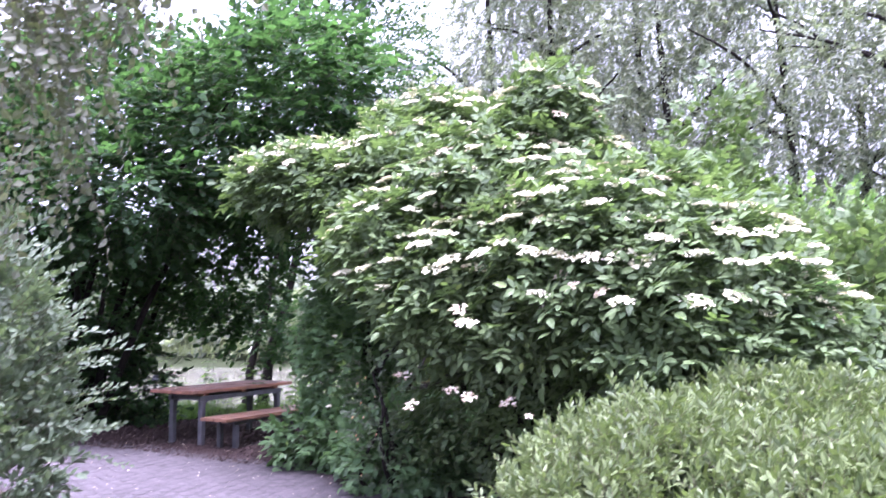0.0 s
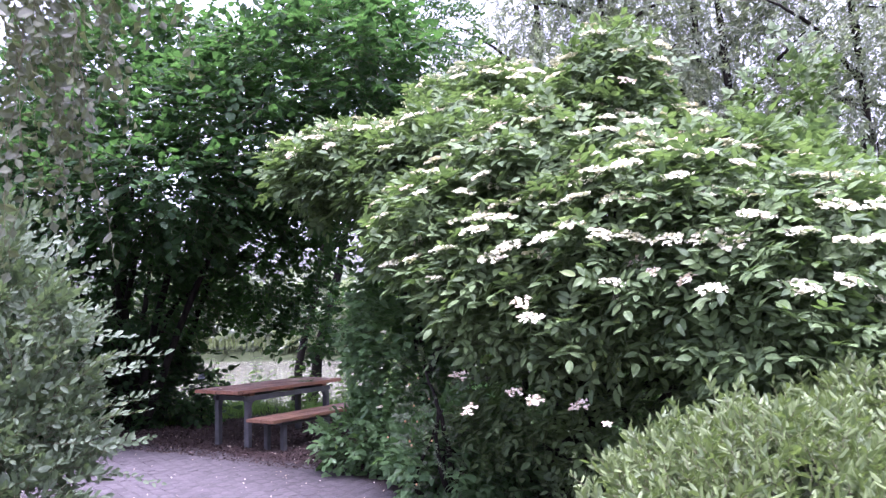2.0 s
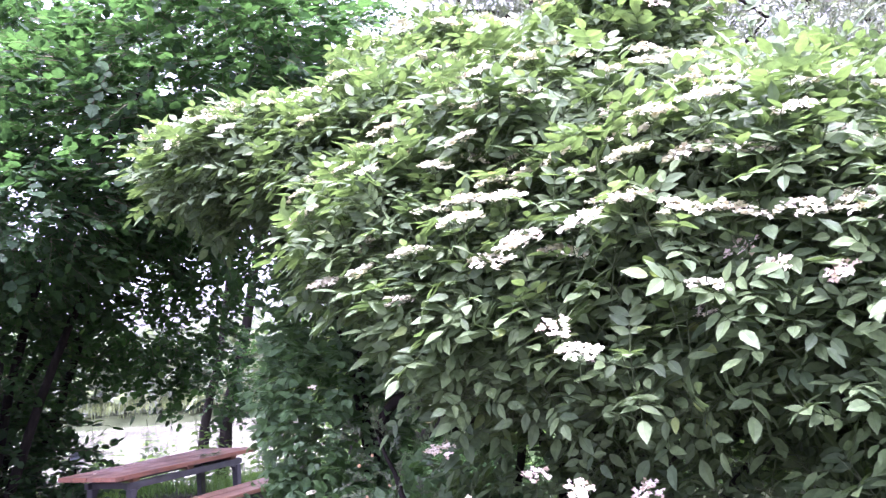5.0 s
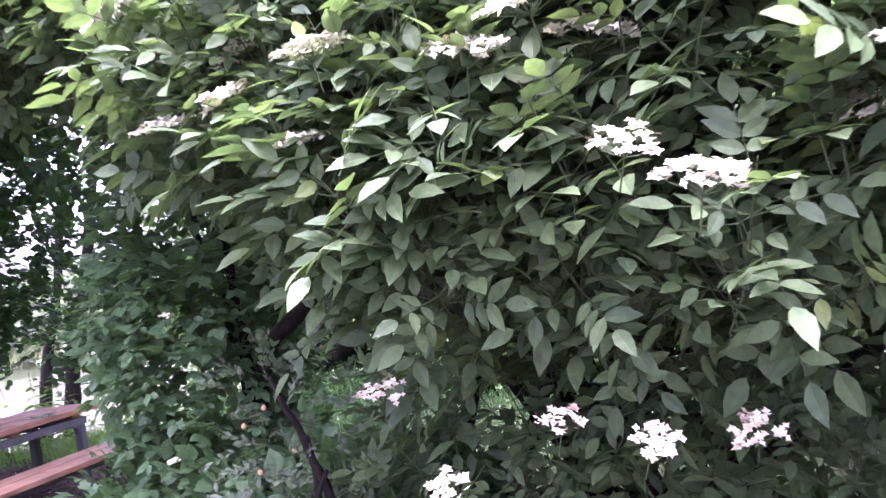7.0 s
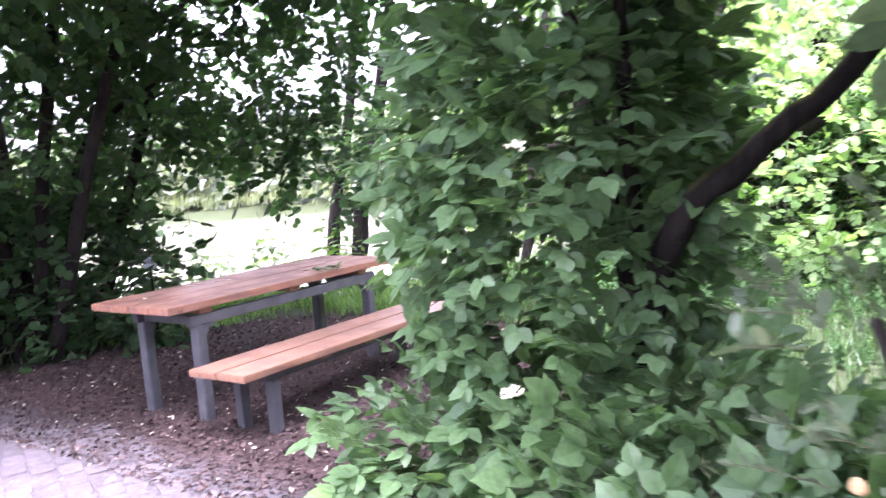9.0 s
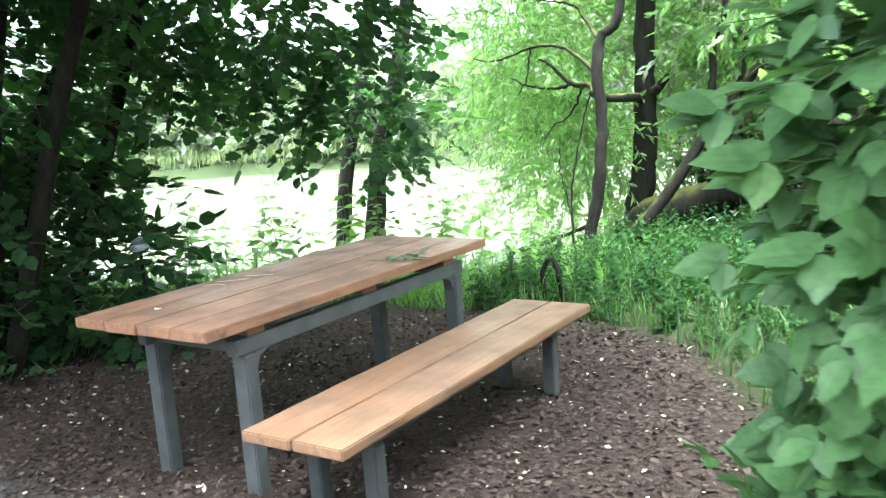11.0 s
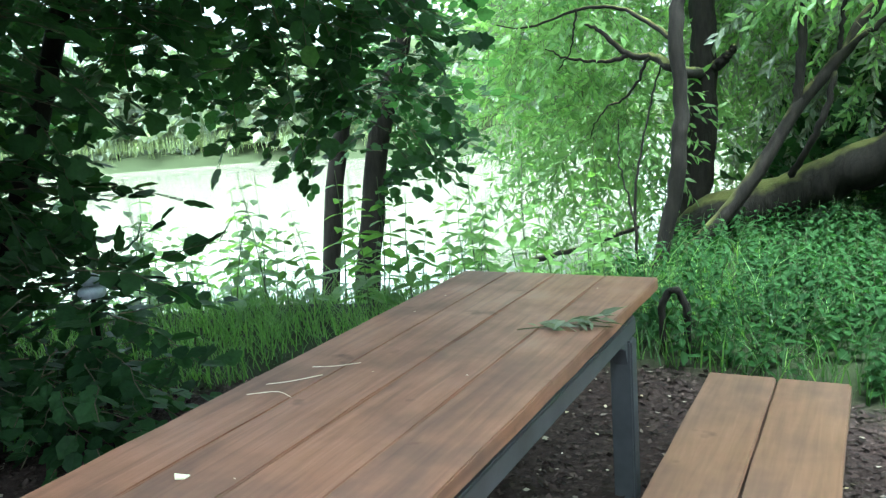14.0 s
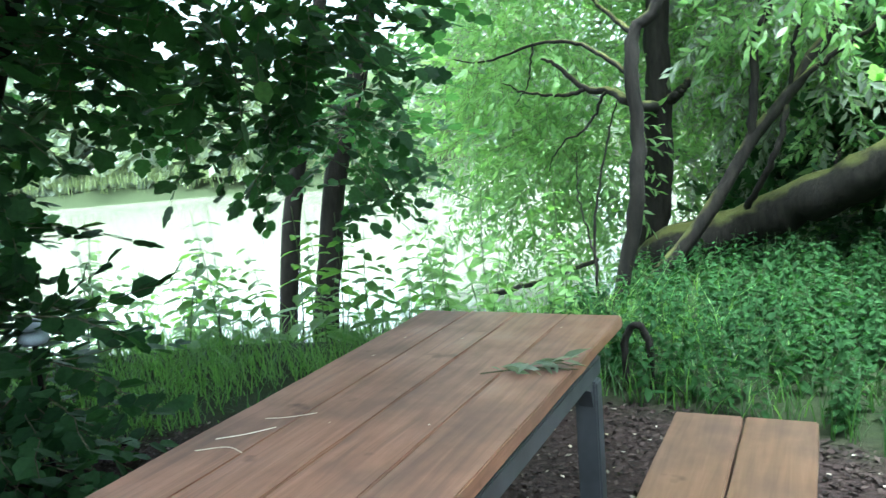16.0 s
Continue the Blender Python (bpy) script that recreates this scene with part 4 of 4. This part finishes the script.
# ---- undergrowth behind and beside the elder ----
def bush(name, label, base, blobs, n, sprays, mat, seed, size=1.0, category="bush", lift=0.3):
    e = empty_at(name, *base, label, category)
    for i in range(5):
        q = np.array(blobs[i % len(blobs)])
        tip = q[:3] + q[3:] * rng.normal(size=3) * 0.3
        mid = (np.array(base) + tip) / 2 + rng.normal(size=3) * 0.15
        part("stem", mesh_of("stem", *tube(curve([base, mid, tip], 12, 0.008), np.linspace(0.035, 0.01, 12), 5)[:2], [BARK], smooth=True), e)
    P, D = places(blobs, n, seed, 0.2, 0.16)
    ax = D * 0.8 + up * lift + rng.normal(size=P.shape) * 0.35
    foliage(e, sprays, [mat, TWIG], P, ax, up + D * 0.4 + rng.normal(size=P.shape) * 0.3, size * rng.uniform(0.8, 1.25, len(P)), None, 0, "leaf_spray", "crown")
    return e


bush("maple_sapling", "slender maple sapling with bright green young leaves", (6.4, 4.4, 0.0), [(6.2, 4.4, 4.35, 0.5, 0.5, 1.0), (6.2, 4.4, 3.1, 0.9, 0.9, 1.1), (6.3, 4.5, 1.6, 1.0, 1.0, 1.3)], 600, vine_sprays, ELDER_LEAF, 121, 0.95, "sapling")
bush("green_thicket", "broad-leaved green thicket behind the elder", (8.6, 1.4, 0.0), [(8.5, 1.2, 1.3, 1.3, 1.3, 1.5), (9.8, 0.2, 1.2, 1.3, 1.2, 1.4), (11.2, -0.6, 1.2, 1.3, 1.3, 1.5), (7.4, 2.2, 1.6, 1.3, 1.2, 1.5)], 2300, vine_sprays, ELDER_LEAF, 122, 0.9)
bush("green_thicket", "light green bushes beneath the tall trees", (3.5, 5.4, 0.0), [(3.0, 5.6, 1.3, 1.5, 1.0, 1.5), (5.0, 5.4, 1.4, 1.4, 1.1, 1.6), (7.5, 6.0, 1.8, 1.6, 1.2, 1.9)], 1500, hazel_sprays, WILLOW_LEAF, 123, 1.0)
bush("green_thicket", "dark bushes behind the mossy limb", (2.6, 8.0, -0.2), [(3.4, 8.0, 0.8, 1.5, 0.6, 1.1), (0.9, 7.8, 0.2, 1.1, 0.35, 0.6), (1.5, 7.7, 0.8, 1.0, 0.4, 1.0), (2.6, 7.6, 0.7, 1.1, 0.45, 1.0)], 1500, hazel_sprays, HAZEL_LEAF, 126, 1.0)
# bushes across the path, drawn with the dark hazel leaves
bush("far_bank_bush", "pale sunlit bushes beyond the path", (-1.2, -6.4, 0.1), [(-0.4, -5.6, 1.3, 1.8, 1.3, 1.5), (-3.2, -5.2, 1.4, 1.9, 1.4, 1.7), (-5.6, -3.4, 1.6, 1.6, 1.7, 2.0)], 1400, hazel_sprays, HAZEL_LEAF, 124, 1.2)

rose = bush("rose_bush", "sparse grey-green rose with pale buds in front of the elder", (4.1, -1.3, 0.0), [(4.15, -1.8, 0.98, 0.26, 0.22, 0.45), (4.12, -1.6, 0.42, 0.27, 0.25, 0.38)], 170, pale_sprays, PALE_LEAF, 125, 0.5)
for i in range(11):
    p = np.array((4.1 + rng.normal() * 0.14, -1.98 + rng.normal() * 0.06, 0.85 + rng.normal() * 0.25))
    bm = bmesh.new()
    bmesh.ops.create_uvsphere(bm, u_segments=8, v_segments=6, radius=0.0095)
    for v in bm.verts:
        v.co = Vector((v.co.x, v.co.y, v.co.z * (1.35 if v.co.z > 0 else 0.8))) + Vector(p)
    solid("bud", bm, BUD, rose, "pale peach bud")
cane = empty_at("bramble_cane", 8.3, -1.6, 0.1, "long thin arching bramble cane above the hedge", "cane")
part("stem", mesh_of("stem", *tube(curve([(8.35, -1.5, 0.1), (8.2, -1.7, 0.9), (8.1, -1.9, 1.5), (7.95, -2.0, 1.9), (7.9, -2.1, 2.15)], 20), np.linspace(0.008, 0.004, 20), 6)[:2], [GREEN_STEM], smooth=True), cane)
P = curve([(8.2, -1.7, 0.9), (8.1, -1.9, 1.5), (7.95, -2.0, 1.9), (7.9, -2.1, 2.15)], 9)
ax = np.stack([np.sin(np.arange(9) * 2.4), np.cos(np.arange(9) * 2.4), np.full(9, 0.2)], -1)
foliage(cane, vine_sprays, [VINE_LEAF, GREEN_STEM], P, ax, np.tile(up, (9, 1)), np.full(9, 0.6))

# ---- far side of the river ----
bank_sprays = [spray([blade(0.5, 0.3)], 12, 1.6, 0.9, 0.0, 0.1, 0.01, 0.6) for i in range(2)]
k = np.random.default_rng(131)
for i in range(11):
    u = -34 + 6.4 * i + k.normal()
    x, y = u * 0.91 - 0.41 * 37, u * 0.41 + 0.91 * 37
    h = k.uniform(2.0, 3.2) if u < 2 else k.uniform(6, 9)
    trunk_tree("far_tree", "pale hazy green tree across the river", [([(x, y, -0.3), (x + 0.2, y, h * 0.5), (x, y, h * 0.9)], 0.14, 0.04)], BARK, bank_sprays, SILVER_HAZE_LEAF,
               [(x, y, h * 0.35, 3.0, 2.4, h * 0.36), (x + 1.5, y, h * 0.6, 2.0, 1.8, h * 0.34), (x - 1.6, y, h * 0.55, 2.0, 1.8, h * 0.3)], 420, 1.0, 140 + i, 0.2)


def blades_at(x, y, h, w, lean, mat, name, label, category, seed):
    """A stand of grass: bent blades rooted at the places given."""
    k = np.random.default_rng(seed)
    n = len(x)
    z = ground_height(x, y) - 0.02
    a = k.uniform(0, 6.28, n)
    d = np.stack([np.cos(a), np.sin(a)], -1) * (lean * h * k.uniform(0.2, 1.2, n))[:, None]
    s = np.stack([-np.sin(a), np.cos(a)], -1) * w / 2
    v = np.zeros((n, 5, 3))
    v[:, 0, :2], v[:, 1, :2] = np.stack([x, y], -1) - s, np.stack([x, y], -1) + s
    v[:, 2, :2], v[:, 3, :2] = np.stack([x, y], -1) - s * 0.7 + d * 0.35, np.stack([x, y], -1) + s * 0.7 + d * 0.35
    v[:, 4, :2] = np.stack([x, y], -1) + d
    v[:, :2, 2], v[:, 2:4, 2], v[:, 4, 2] = z[:, None], (z + h * 0.6)[:, None], z + h
    t = np.array([(0, 1, 3), (0, 3, 2), (2, 3, 4)])
    tri = (t[None] + (np.arange(n) * 5)[:, None, None]).reshape(-1, 3)
    return tagged(new(name, mesh_of(name, v.reshape(-1, 3), tri, [mat])), label, category, "", "stuff")


k = np.random.default_rng(150)
x, y = k.uniform(-6.5, 1.5, 60000), k.uniform(1.2, 8.0, 60000)
s = RIVER[0] * x + RIVER[1] * y
ok = (bare(x, y) < 0.35 + 0.3 * k.random(len(x))) & (s < 5.3 + 0.5 * k.normal(size=len(x))) & ((x < -0.4 + 0.5 * k.normal(size=len(x))) | (k.random(len(x)) < 0.0))
ok &= np.sin(3.1 * x + 1.7 * y) + np.sin(4.3 * y - 2.2 * x) + k.normal(size=len(x)) * 0.7 > -0.5
x, y, s = x[ok][:11000], y[ok][:11000], s[ok][:11000]
blades_at(x, y, k.uniform(0.06, 0.26, len(x)) * (0.6 + 0.4 * smooth(2.0, 4.0, y)) + 0.2 * (k.random(len(x)) < 0.08), 0.009, 1.1, BACKLIT_GRASS, "tall_grass", "tall lush grass on the river bank", "grass", 151)
x, y = k.uniform(-40, 30, 60000), k.uniform(20, 55, 60000)
s = RIVER[0] * x + RIVER[1] * y
ok = (s > 32) & (s < 35)
blades_at(x[ok], y[ok], k.uniform(0.3, 0.75, ok.sum()), 0.03, 0.5, REED_BLADE, "reeds", "pale reeds along the far river bank", "reeds", 152)
x, y = k.uniform(-7, 12, 50000), k.uniform(-11, 7, 50000)
ok = (bare(x, y) < 0.4) & (RIVER[0] * x + RIVER[1] * y < 6.5)
x, y = x[ok][:16000], y[ok][:16000]
blades_at(x, y, k.uniform(0.08, 0.22, len(x)), 0.008, 0.6, GRASS_BLADE, "short_grass", "short rough grass under the bushes", "grass", 153)

x, y = k.uniform(-0.8, 4.5, 30000), k.uniform(1.0, 6.5, 30000)
ok = bare(x, y) < 0.25 + 0.5 * k.random(len(x))
x, y = x[ok][:5000], y[ok][:5000]
blades_at(x, y, k.uniform(0.06, 0.24, len(x)), 0.01, 0.8, GRASS_BLADE, "long_grass", "long soft grass at the edge of the bare soil", "grass", 154)

# ---- nettles and weeds behind the bench ----
nettle_leaf = [leaf(0.13, 0.065, 0.2, 0.25), leaf(0.105, 0.06, 0.2, 0.2)]
def nettle(h):
    """The stem and the leaves of one nettle, each apart."""
    stem = tube(curve([(0, 0, -0.02), (0.02, 0.01, h * 0.5), (0.0, 0.03, h)], 6), np.linspace(0.005, 0.002, 6), 4, 1)
    leaves = []
    for i in range(8):
        z, turn = h * (0.15 + 0.85 * i / 8), i * 1.57
        for j in (0, 1):
            which = int(rng.integers(2))
            r = spin(0, 0, turn + 3.14 * j + rng.normal() * 0.3) @ spin(0.15 - rng.random() * 0.5, rng.normal() * 0.2, 0) * (1.4 - 0.8 * i / 8)
            leaves.append((which, r, np.array((0, 0, z))))
    return stem, leaves


blade_data = [mesh_of("leaf", *t[:2], [NETTLE_LEAF]) for t in nettle_leaf]


weed_data = [mesh_of("leaf", *t[:2], [BACKLIT_GRASS]) for t in nettle_leaf]


def planted(name, kind, label, category, group, data=blade_data):
    stem, leaves = kind
    e = tagged(new(name), label, category, group)
    o = new("stem", mesh_of("stem", *stem[:2], [GREEN_STEM]))
    o.parent = e
    for which, r, p in leaves:
        m = Matrix(r.tolist()).to_4x4()
        m.translation = p
        o = new("leaf", data[which])
        o.parent, o.matrix_basis = e, m
    return e


kinds = [nettle(0.6), nettle(0.75), nettle(0.5)]
whole = [joined([st] + [(nettle_leaf[w][0] @ r.T + p, nettle_leaf[w][1], nettle_leaf[w][2]) for w, r, p in lv]) for st, lv in kinds]
k = np.random.default_rng(160)
x, y = k.uniform(-0.9, 5.0, 7000), k.uniform(2.4, 7.2, 7000)
s = RIVER[0] * x + RIVER[1] * y
ok = (bare(x, y) < 0.3) & (s < 6.3)
x, y, s = x[ok][:1500], y[ok][:1500], s[ok][:1500]
nz = ground_height(x, y)
nsize = k.uniform(0.42, 0.74, len(x)) * (0.5 + 0.5 * np.clip((s - 2.0) / 1.5, 0, 1))
nrot = turned(np.stack([np.cos(k.uniform(0, 6.28, len(x))), np.sin(k.uniform(0, 6.28, len(x))), k.normal(size=len(x)) * 0.15], -1), up + k.normal(size=(len(x), 3)) * 0.16, nsize)
order = np.argsort(np.hypot(x - 0.8, y - 3.0))


def posed(i):
    m = Matrix(nrot[i].tolist()).to_4x4()
    m.translation = (x[i], y[i], nz[i])
    return m


first = [planted("nettle", q, "leafy green nettle in a dense patch behind the bench", "nettle", "nettles behind the bench") for q in kinds]
for j, i in enumerate(order[:75]):
    if j < 3:
        first[j].matrix_world = posed(i)
    else:
        o = copy_thing(first[j % 3], Matrix())
        o.matrix_world = posed(i)
i = order[75:]
v, t, s = strewn(whole[0], nrot[i], np.stack([x[i], y[i], nz[i]], -1))
tagged(new("nettle_bed", mesh_of("nettle_bed", v, t, [NETTLE_LEAF, GREEN_STEM], s)), "dense green nettles under the willow", "nettles", "", "stuff")
x, y = k.uniform(-5.5, -0.6, 900), k.uniform(3.0, 7.5, 900)
s = RIVER[0] * x + RIVER[1] * y
ok = (s > 4.4) & (s < 6.3)
weed = planted("bank_weed", kinds[1], "leafy weed standing against the bright water", "weed", "weeds on the bank", weed_data)
for j, (x, y) in enumerate(zip(x[ok][:64], y[ok][:64])):
    o = weed if j == 0 else copy_thing(weed, Matrix())
    o.matrix_world = Matrix.Translation((x, y, float(ground_height(np.array(x), np.array(y))))) @ Euler((k.normal() * 0.1, k.normal() * 0.1, k.uniform(0, 6.28))).to_matrix().to_4x4() @ Matrix.Scale(k.uniform(0.9, 1.5), 4)

# ---- small things ----
feeder = empty_at("bird_feeder", -2.38, 1.55, 0.66, "small grey-white two-tiered feeder half hidden in the leaves", "feeder")
def turned_body(name, rings, mat, parent, label=""):
    a = np.linspace(0, 2 * np.pi, 20, endpoint=False)
    v = np.concatenate([np.stack([r * np.cos(a), r * np.sin(a), np.full(20, z)], -1) for r, z in rings])
    t = []
    for i in range(len(rings) - 1):
        for j in range(20):
            q, r = i * 20 + j, i * 20 + (j + 1) % 20
            t += [(q, r, r + 20), (q, r + 20, q + 20)]
    ob = new(name, mesh_of(name, v, t, [mat], smooth=True))
    ob.parent = parent
    return tagged(ob, label)


# white glaze greyed in its colour for the shade among the leaves
SHADED_WHITE, nt, b = shader("shaded_white_glaze", 0.4, 0.5)
co = nt.nodes.new("ShaderNodeTexCoord")
ns = node(nt, "ShaderNodeTexNoise", Scale=30.0, Detail=4.0)
nt.links.new(co.outputs["Object"], ns.inputs["Vector"])
nt.links.new(ramp(nt, ns.outputs[0], [(0.3, (0.27, 0.29, 0.34)), (0.7, (0.42, 0.44, 0.5))]).outputs[0], b.inputs["Base Color"])
turned_body("lower_tier", [(0.001, 0.06), (0.05, 0.062), (0.062, 0.08), (0.058, 0.1), (0.04, 0.112), (0.001, 0.114)], SHADED_WHITE, feeder)
turned_body("upper_tier", [(0.001, 0.12), (0.04, 0.122), (0.05, 0.138), (0.046, 0.155), (0.02, 0.168), (0.001, 0.17)], SHADED_WHITE, feeder)
post = part("post", mesh_of("post", *tube([(-2.38, 1.55, -0.05), (-2.38, 1.55, 0.4), (-2.38, 1.55, 0.73)], 0.012, 8)[:2], [BARK], smooth=True), feeder)

loop = tagged(new("bent_root", mesh_of("bent_root", *tube(curve([(-0.29, 3.5, -0.05), (-0.3, 3.5, 0.24), (-0.275, 3.51, 0.34), (-0.23, 3.51, 0.37), (-0.185, 3.5, 0.33), (-0.165, 3.49, 0.23), (-0.16, 3.49, -0.05)], 22, 0.003), 0.02, 8, 0, 0.12)[:2], [BARK], smooth=True)), "dark bent root arching out of the nettles", "root")

sprig = empty_at("willow_sprig", 0.0, 1.45, 0.762, "withered willow sprig lying across the table edge", "sprig")
part("twig", mesh_of("twig", *tube([(-0.26, 1.38, 0.765), (-0.12, 1.46, 0.768), (0.02, 1.47, 0.766)], [0.002, 0.003, 0.002], 5)[:2], [TWIG], smooth=True), sprig)
dry = [mesh_of("leaf", *t[:2], [SILVER_HAZE_LEAF]) for t in (lance(0.1, 0.022), lance(0.085, 0.02))]
k = np.random.default_rng(170)
for i in range(26):
    o = new("leaf", dry[i % 2])
    o.parent = sprig
    u = k.random()
    o.matrix_basis = Matrix.Translation((-0.25 + 0.26 * u, -0.06 + 0.1 * min(1, 1.6 * u) + k.normal() * 0.012, 0.008 + 0.016 * k.random())) @ Euler((k.normal() * 0.25, k.normal() * 0.5, -1.4 + k.normal() * 0.7)).to_matrix().to_4x4()

# fallen petals and leaf scraps, on the ground and on the table
k = np.random.default_rng(180)
flake = (np.array([(-0.5, 0, 0), (0, -0.32, 0.06), (0.5, 0, 0.02), (0.05, 0.33, 0.08)]), np.array([(0, 1, 2), (0, 2, 3)]), np.zeros(2, int))


def scraps(name, label, x, y, z, size, mat, tilt=0.25):
    n = len(x)
    a = k.uniform(0, 6.28, n)
    axis = np.stack([np.cos(a), np.sin(a), k.normal(size=n) * tilt], -1)
    nor = up + k.normal(size=(n, 3)) * tilt
    v, t, s = strewn(flake, turned(axis, nor, size), np.stack([x, y, z], -1))
    return tagged(new(name, mesh_of(name, v, t, [mat])), label, "litter", "", "stuff")


x, y = k.uniform(-4, 4.5, 9000), k.uniform(-4, 3.6, 9000)
ok = bare(x, y) > 0.5
x, y = x[ok], y[ok]
scraps("fallen_petals", "scattered pale fallen petals and leaf scraps on the soil", x[:560], y[:560], ground_height(x, y)[:560] + 0.012, k.uniform(0.008, 0.032, 560), FADED)
x, y = k.uniform(-3.2, 2.8, 40000), k.uniform(-0.6, 3.6, 40000)
ok = bare(x, y) > 0.4
x, y = x[ok][:22000], y[ok][:22000]
scraps("wood_chips", "dark brown wood chips strewn over the soil", x, y, ground_height(x, y) + k.uniform(0.002, 0.014, len(x)), k.uniform(0.015, 0.045, len(x)), CHIP, 0.35)

n = 8
scraps("table_litter", "small dry leaf scraps lying on the table top", k.uniform(-0.8, -0.02, n), k.uniform(0.1, 2.1, n), np.full(n, 0.763), k.uniform(0.006, 0.013, n), FADED, 0.05)
petal = empty_at("fallen_petal", -0.544, 0.217, 0.764, "single white petal lying on the table planks", "petal")
bm = bmesh.new()
for z in (0.7625, 0.7655):
    ring = [bm.verts.new((-0.544 + a * 0.02, 0.217 + b * 0.02, z + c)) for a, b, c in ((-1, 0.2, 0.003), (-0.3, -0.5, 0), (0.8, -0.3, 0.002), (1.0, 0.4, 0.004), (0.1, 0.6, 0))]
    bm.faces.new(ring)
bmesh.ops.bridge_loops(bm, edges=[e for e in bm.edges if e.is_boundary])
bmesh.ops.recalc_face_normals(bm, faces=bm.faces)
solid("blade", bm, PETAL, petal)
straw = empty_at("dry_straw", -0.69, 0.76, 0.762, "pale bent dry grass stalks on the table", "straw")
for q in ([(-0.74, 0.66, 0.763), (-0.67, 0.7, 0.764), (-0.61, 0.68, 0.763)], [(-0.74, 0.74, 0.763), (-0.68, 0.78, 0.765), (-0.63, 0.85, 0.763)], [(-0.7, 0.9, 0.763), (-0.64, 0.92, 0.764), (-0.58, 0.97, 0.763)]):
    part("stalk", mesh_of("stalk", *tube(curve(q, 8), 0.0013, 4)[:2], [FADED]), straw)

# ---- stone setts of the path ----
def sett(w, d, seed):
    q = np.random.default_rng(seed)
    rim = [(-1, -0.8), (-0.8, -1), (0.8, -1), (1, -0.8), (1, 0.8), (0.8, 1), (-0.8, 1), (-1, 0.8)]
    low = [(x * w / 2, y * d / 2, -0.06) for x, y in rim]
    mid = [(x * w / 2 + q.normal() * 0.004, y * d / 2 + q.normal() * 0.004, -0.004 + q.normal() * 0.001) for x, y in rim]
    top = [(x * w * 0.45, y * d * 0.45, 0.003 + q.normal() * 0.0012) for x, y in rim]
    v = low + mid + top + [(0, 0, 0.005)]
    t = []
    for r in (0, 8):
        for j in range(8):
            a, b = r + j, r + (j + 1) % 8
            t += [(a, b, b + 8), (a, b + 8, a + 8)]
    t += [(16 + j, 16 + (j + 1) % 8, 24) for j in range(8)]
    return np.array(v), np.array(t), np.zeros(len(t), int)


path = tagged(new("path"), "path of worn grey stone setts dusted with soil", "path", "", "structure")
kinds = [sett(0.178, 0.127, i) for i in range(5)]
meshes = [mesh_of("sett", *t[:2], [STONE]) for t in kinds]
spots = []
k = np.random.default_rng(190)
for j in range(-60, 40):
    for i in range(-60, 60):
        u, w = (i + 0.5 * (j % 2)) * 0.182, j * 0.131
        x, y = 0.91 * u + 0.41 * w + 1.0, -0.41 * u + 0.91 * w - 1.6
        x, y = x + k.normal() * 0.007, y + k.normal() * 0.007
        if track_distance(np.array(x), np.array(y)) + 0.12 * math.sin(3 * x + 2 * y) + k.normal() * 0.05 < 1.3 and -6 < x < 8:
            spots.append((x, y))
spots = np.array(spots)
order = np.argsort(np.hypot(spots[:, 0] + 0.2, spots[:, 1] + 0.9))
z = ground_height(spots[:, 0], spots[:, 1]) + k.normal(size=len(spots)) * 0.002 - 0.001
turn = -math.atan2(0.41, 0.91) + k.normal(size=len(spots)) * 0.04
for i in order[:300]:
    o = new("sett", meshes[i % 5])
    o.parent = path
    o.matrix_basis = pose(spots[i, 0], spots[i, 1], z[i], k.normal() * 1.2, k.normal() * 1.2, math.degrees(turn[i]))
rest = order[300:]
c, s = np.cos(turn[rest]), np.sin(turn[rest])
rot = np.zeros((len(rest), 3, 3))
rot[:, 0, 0], rot[:, 0, 1], rot[:, 1, 0], rot[:, 1, 1], rot[:, 2, 2] = c, -s, s, c, 1
v, t, s = strewn(kinds[1], rot, np.stack([spots[rest, 0], spots[rest, 1], z[rest]], -1))
o = new("setts", mesh_of("setts", v, t, [STONE]))
o.parent = path
tagged(o, "", "", "", "stuff")
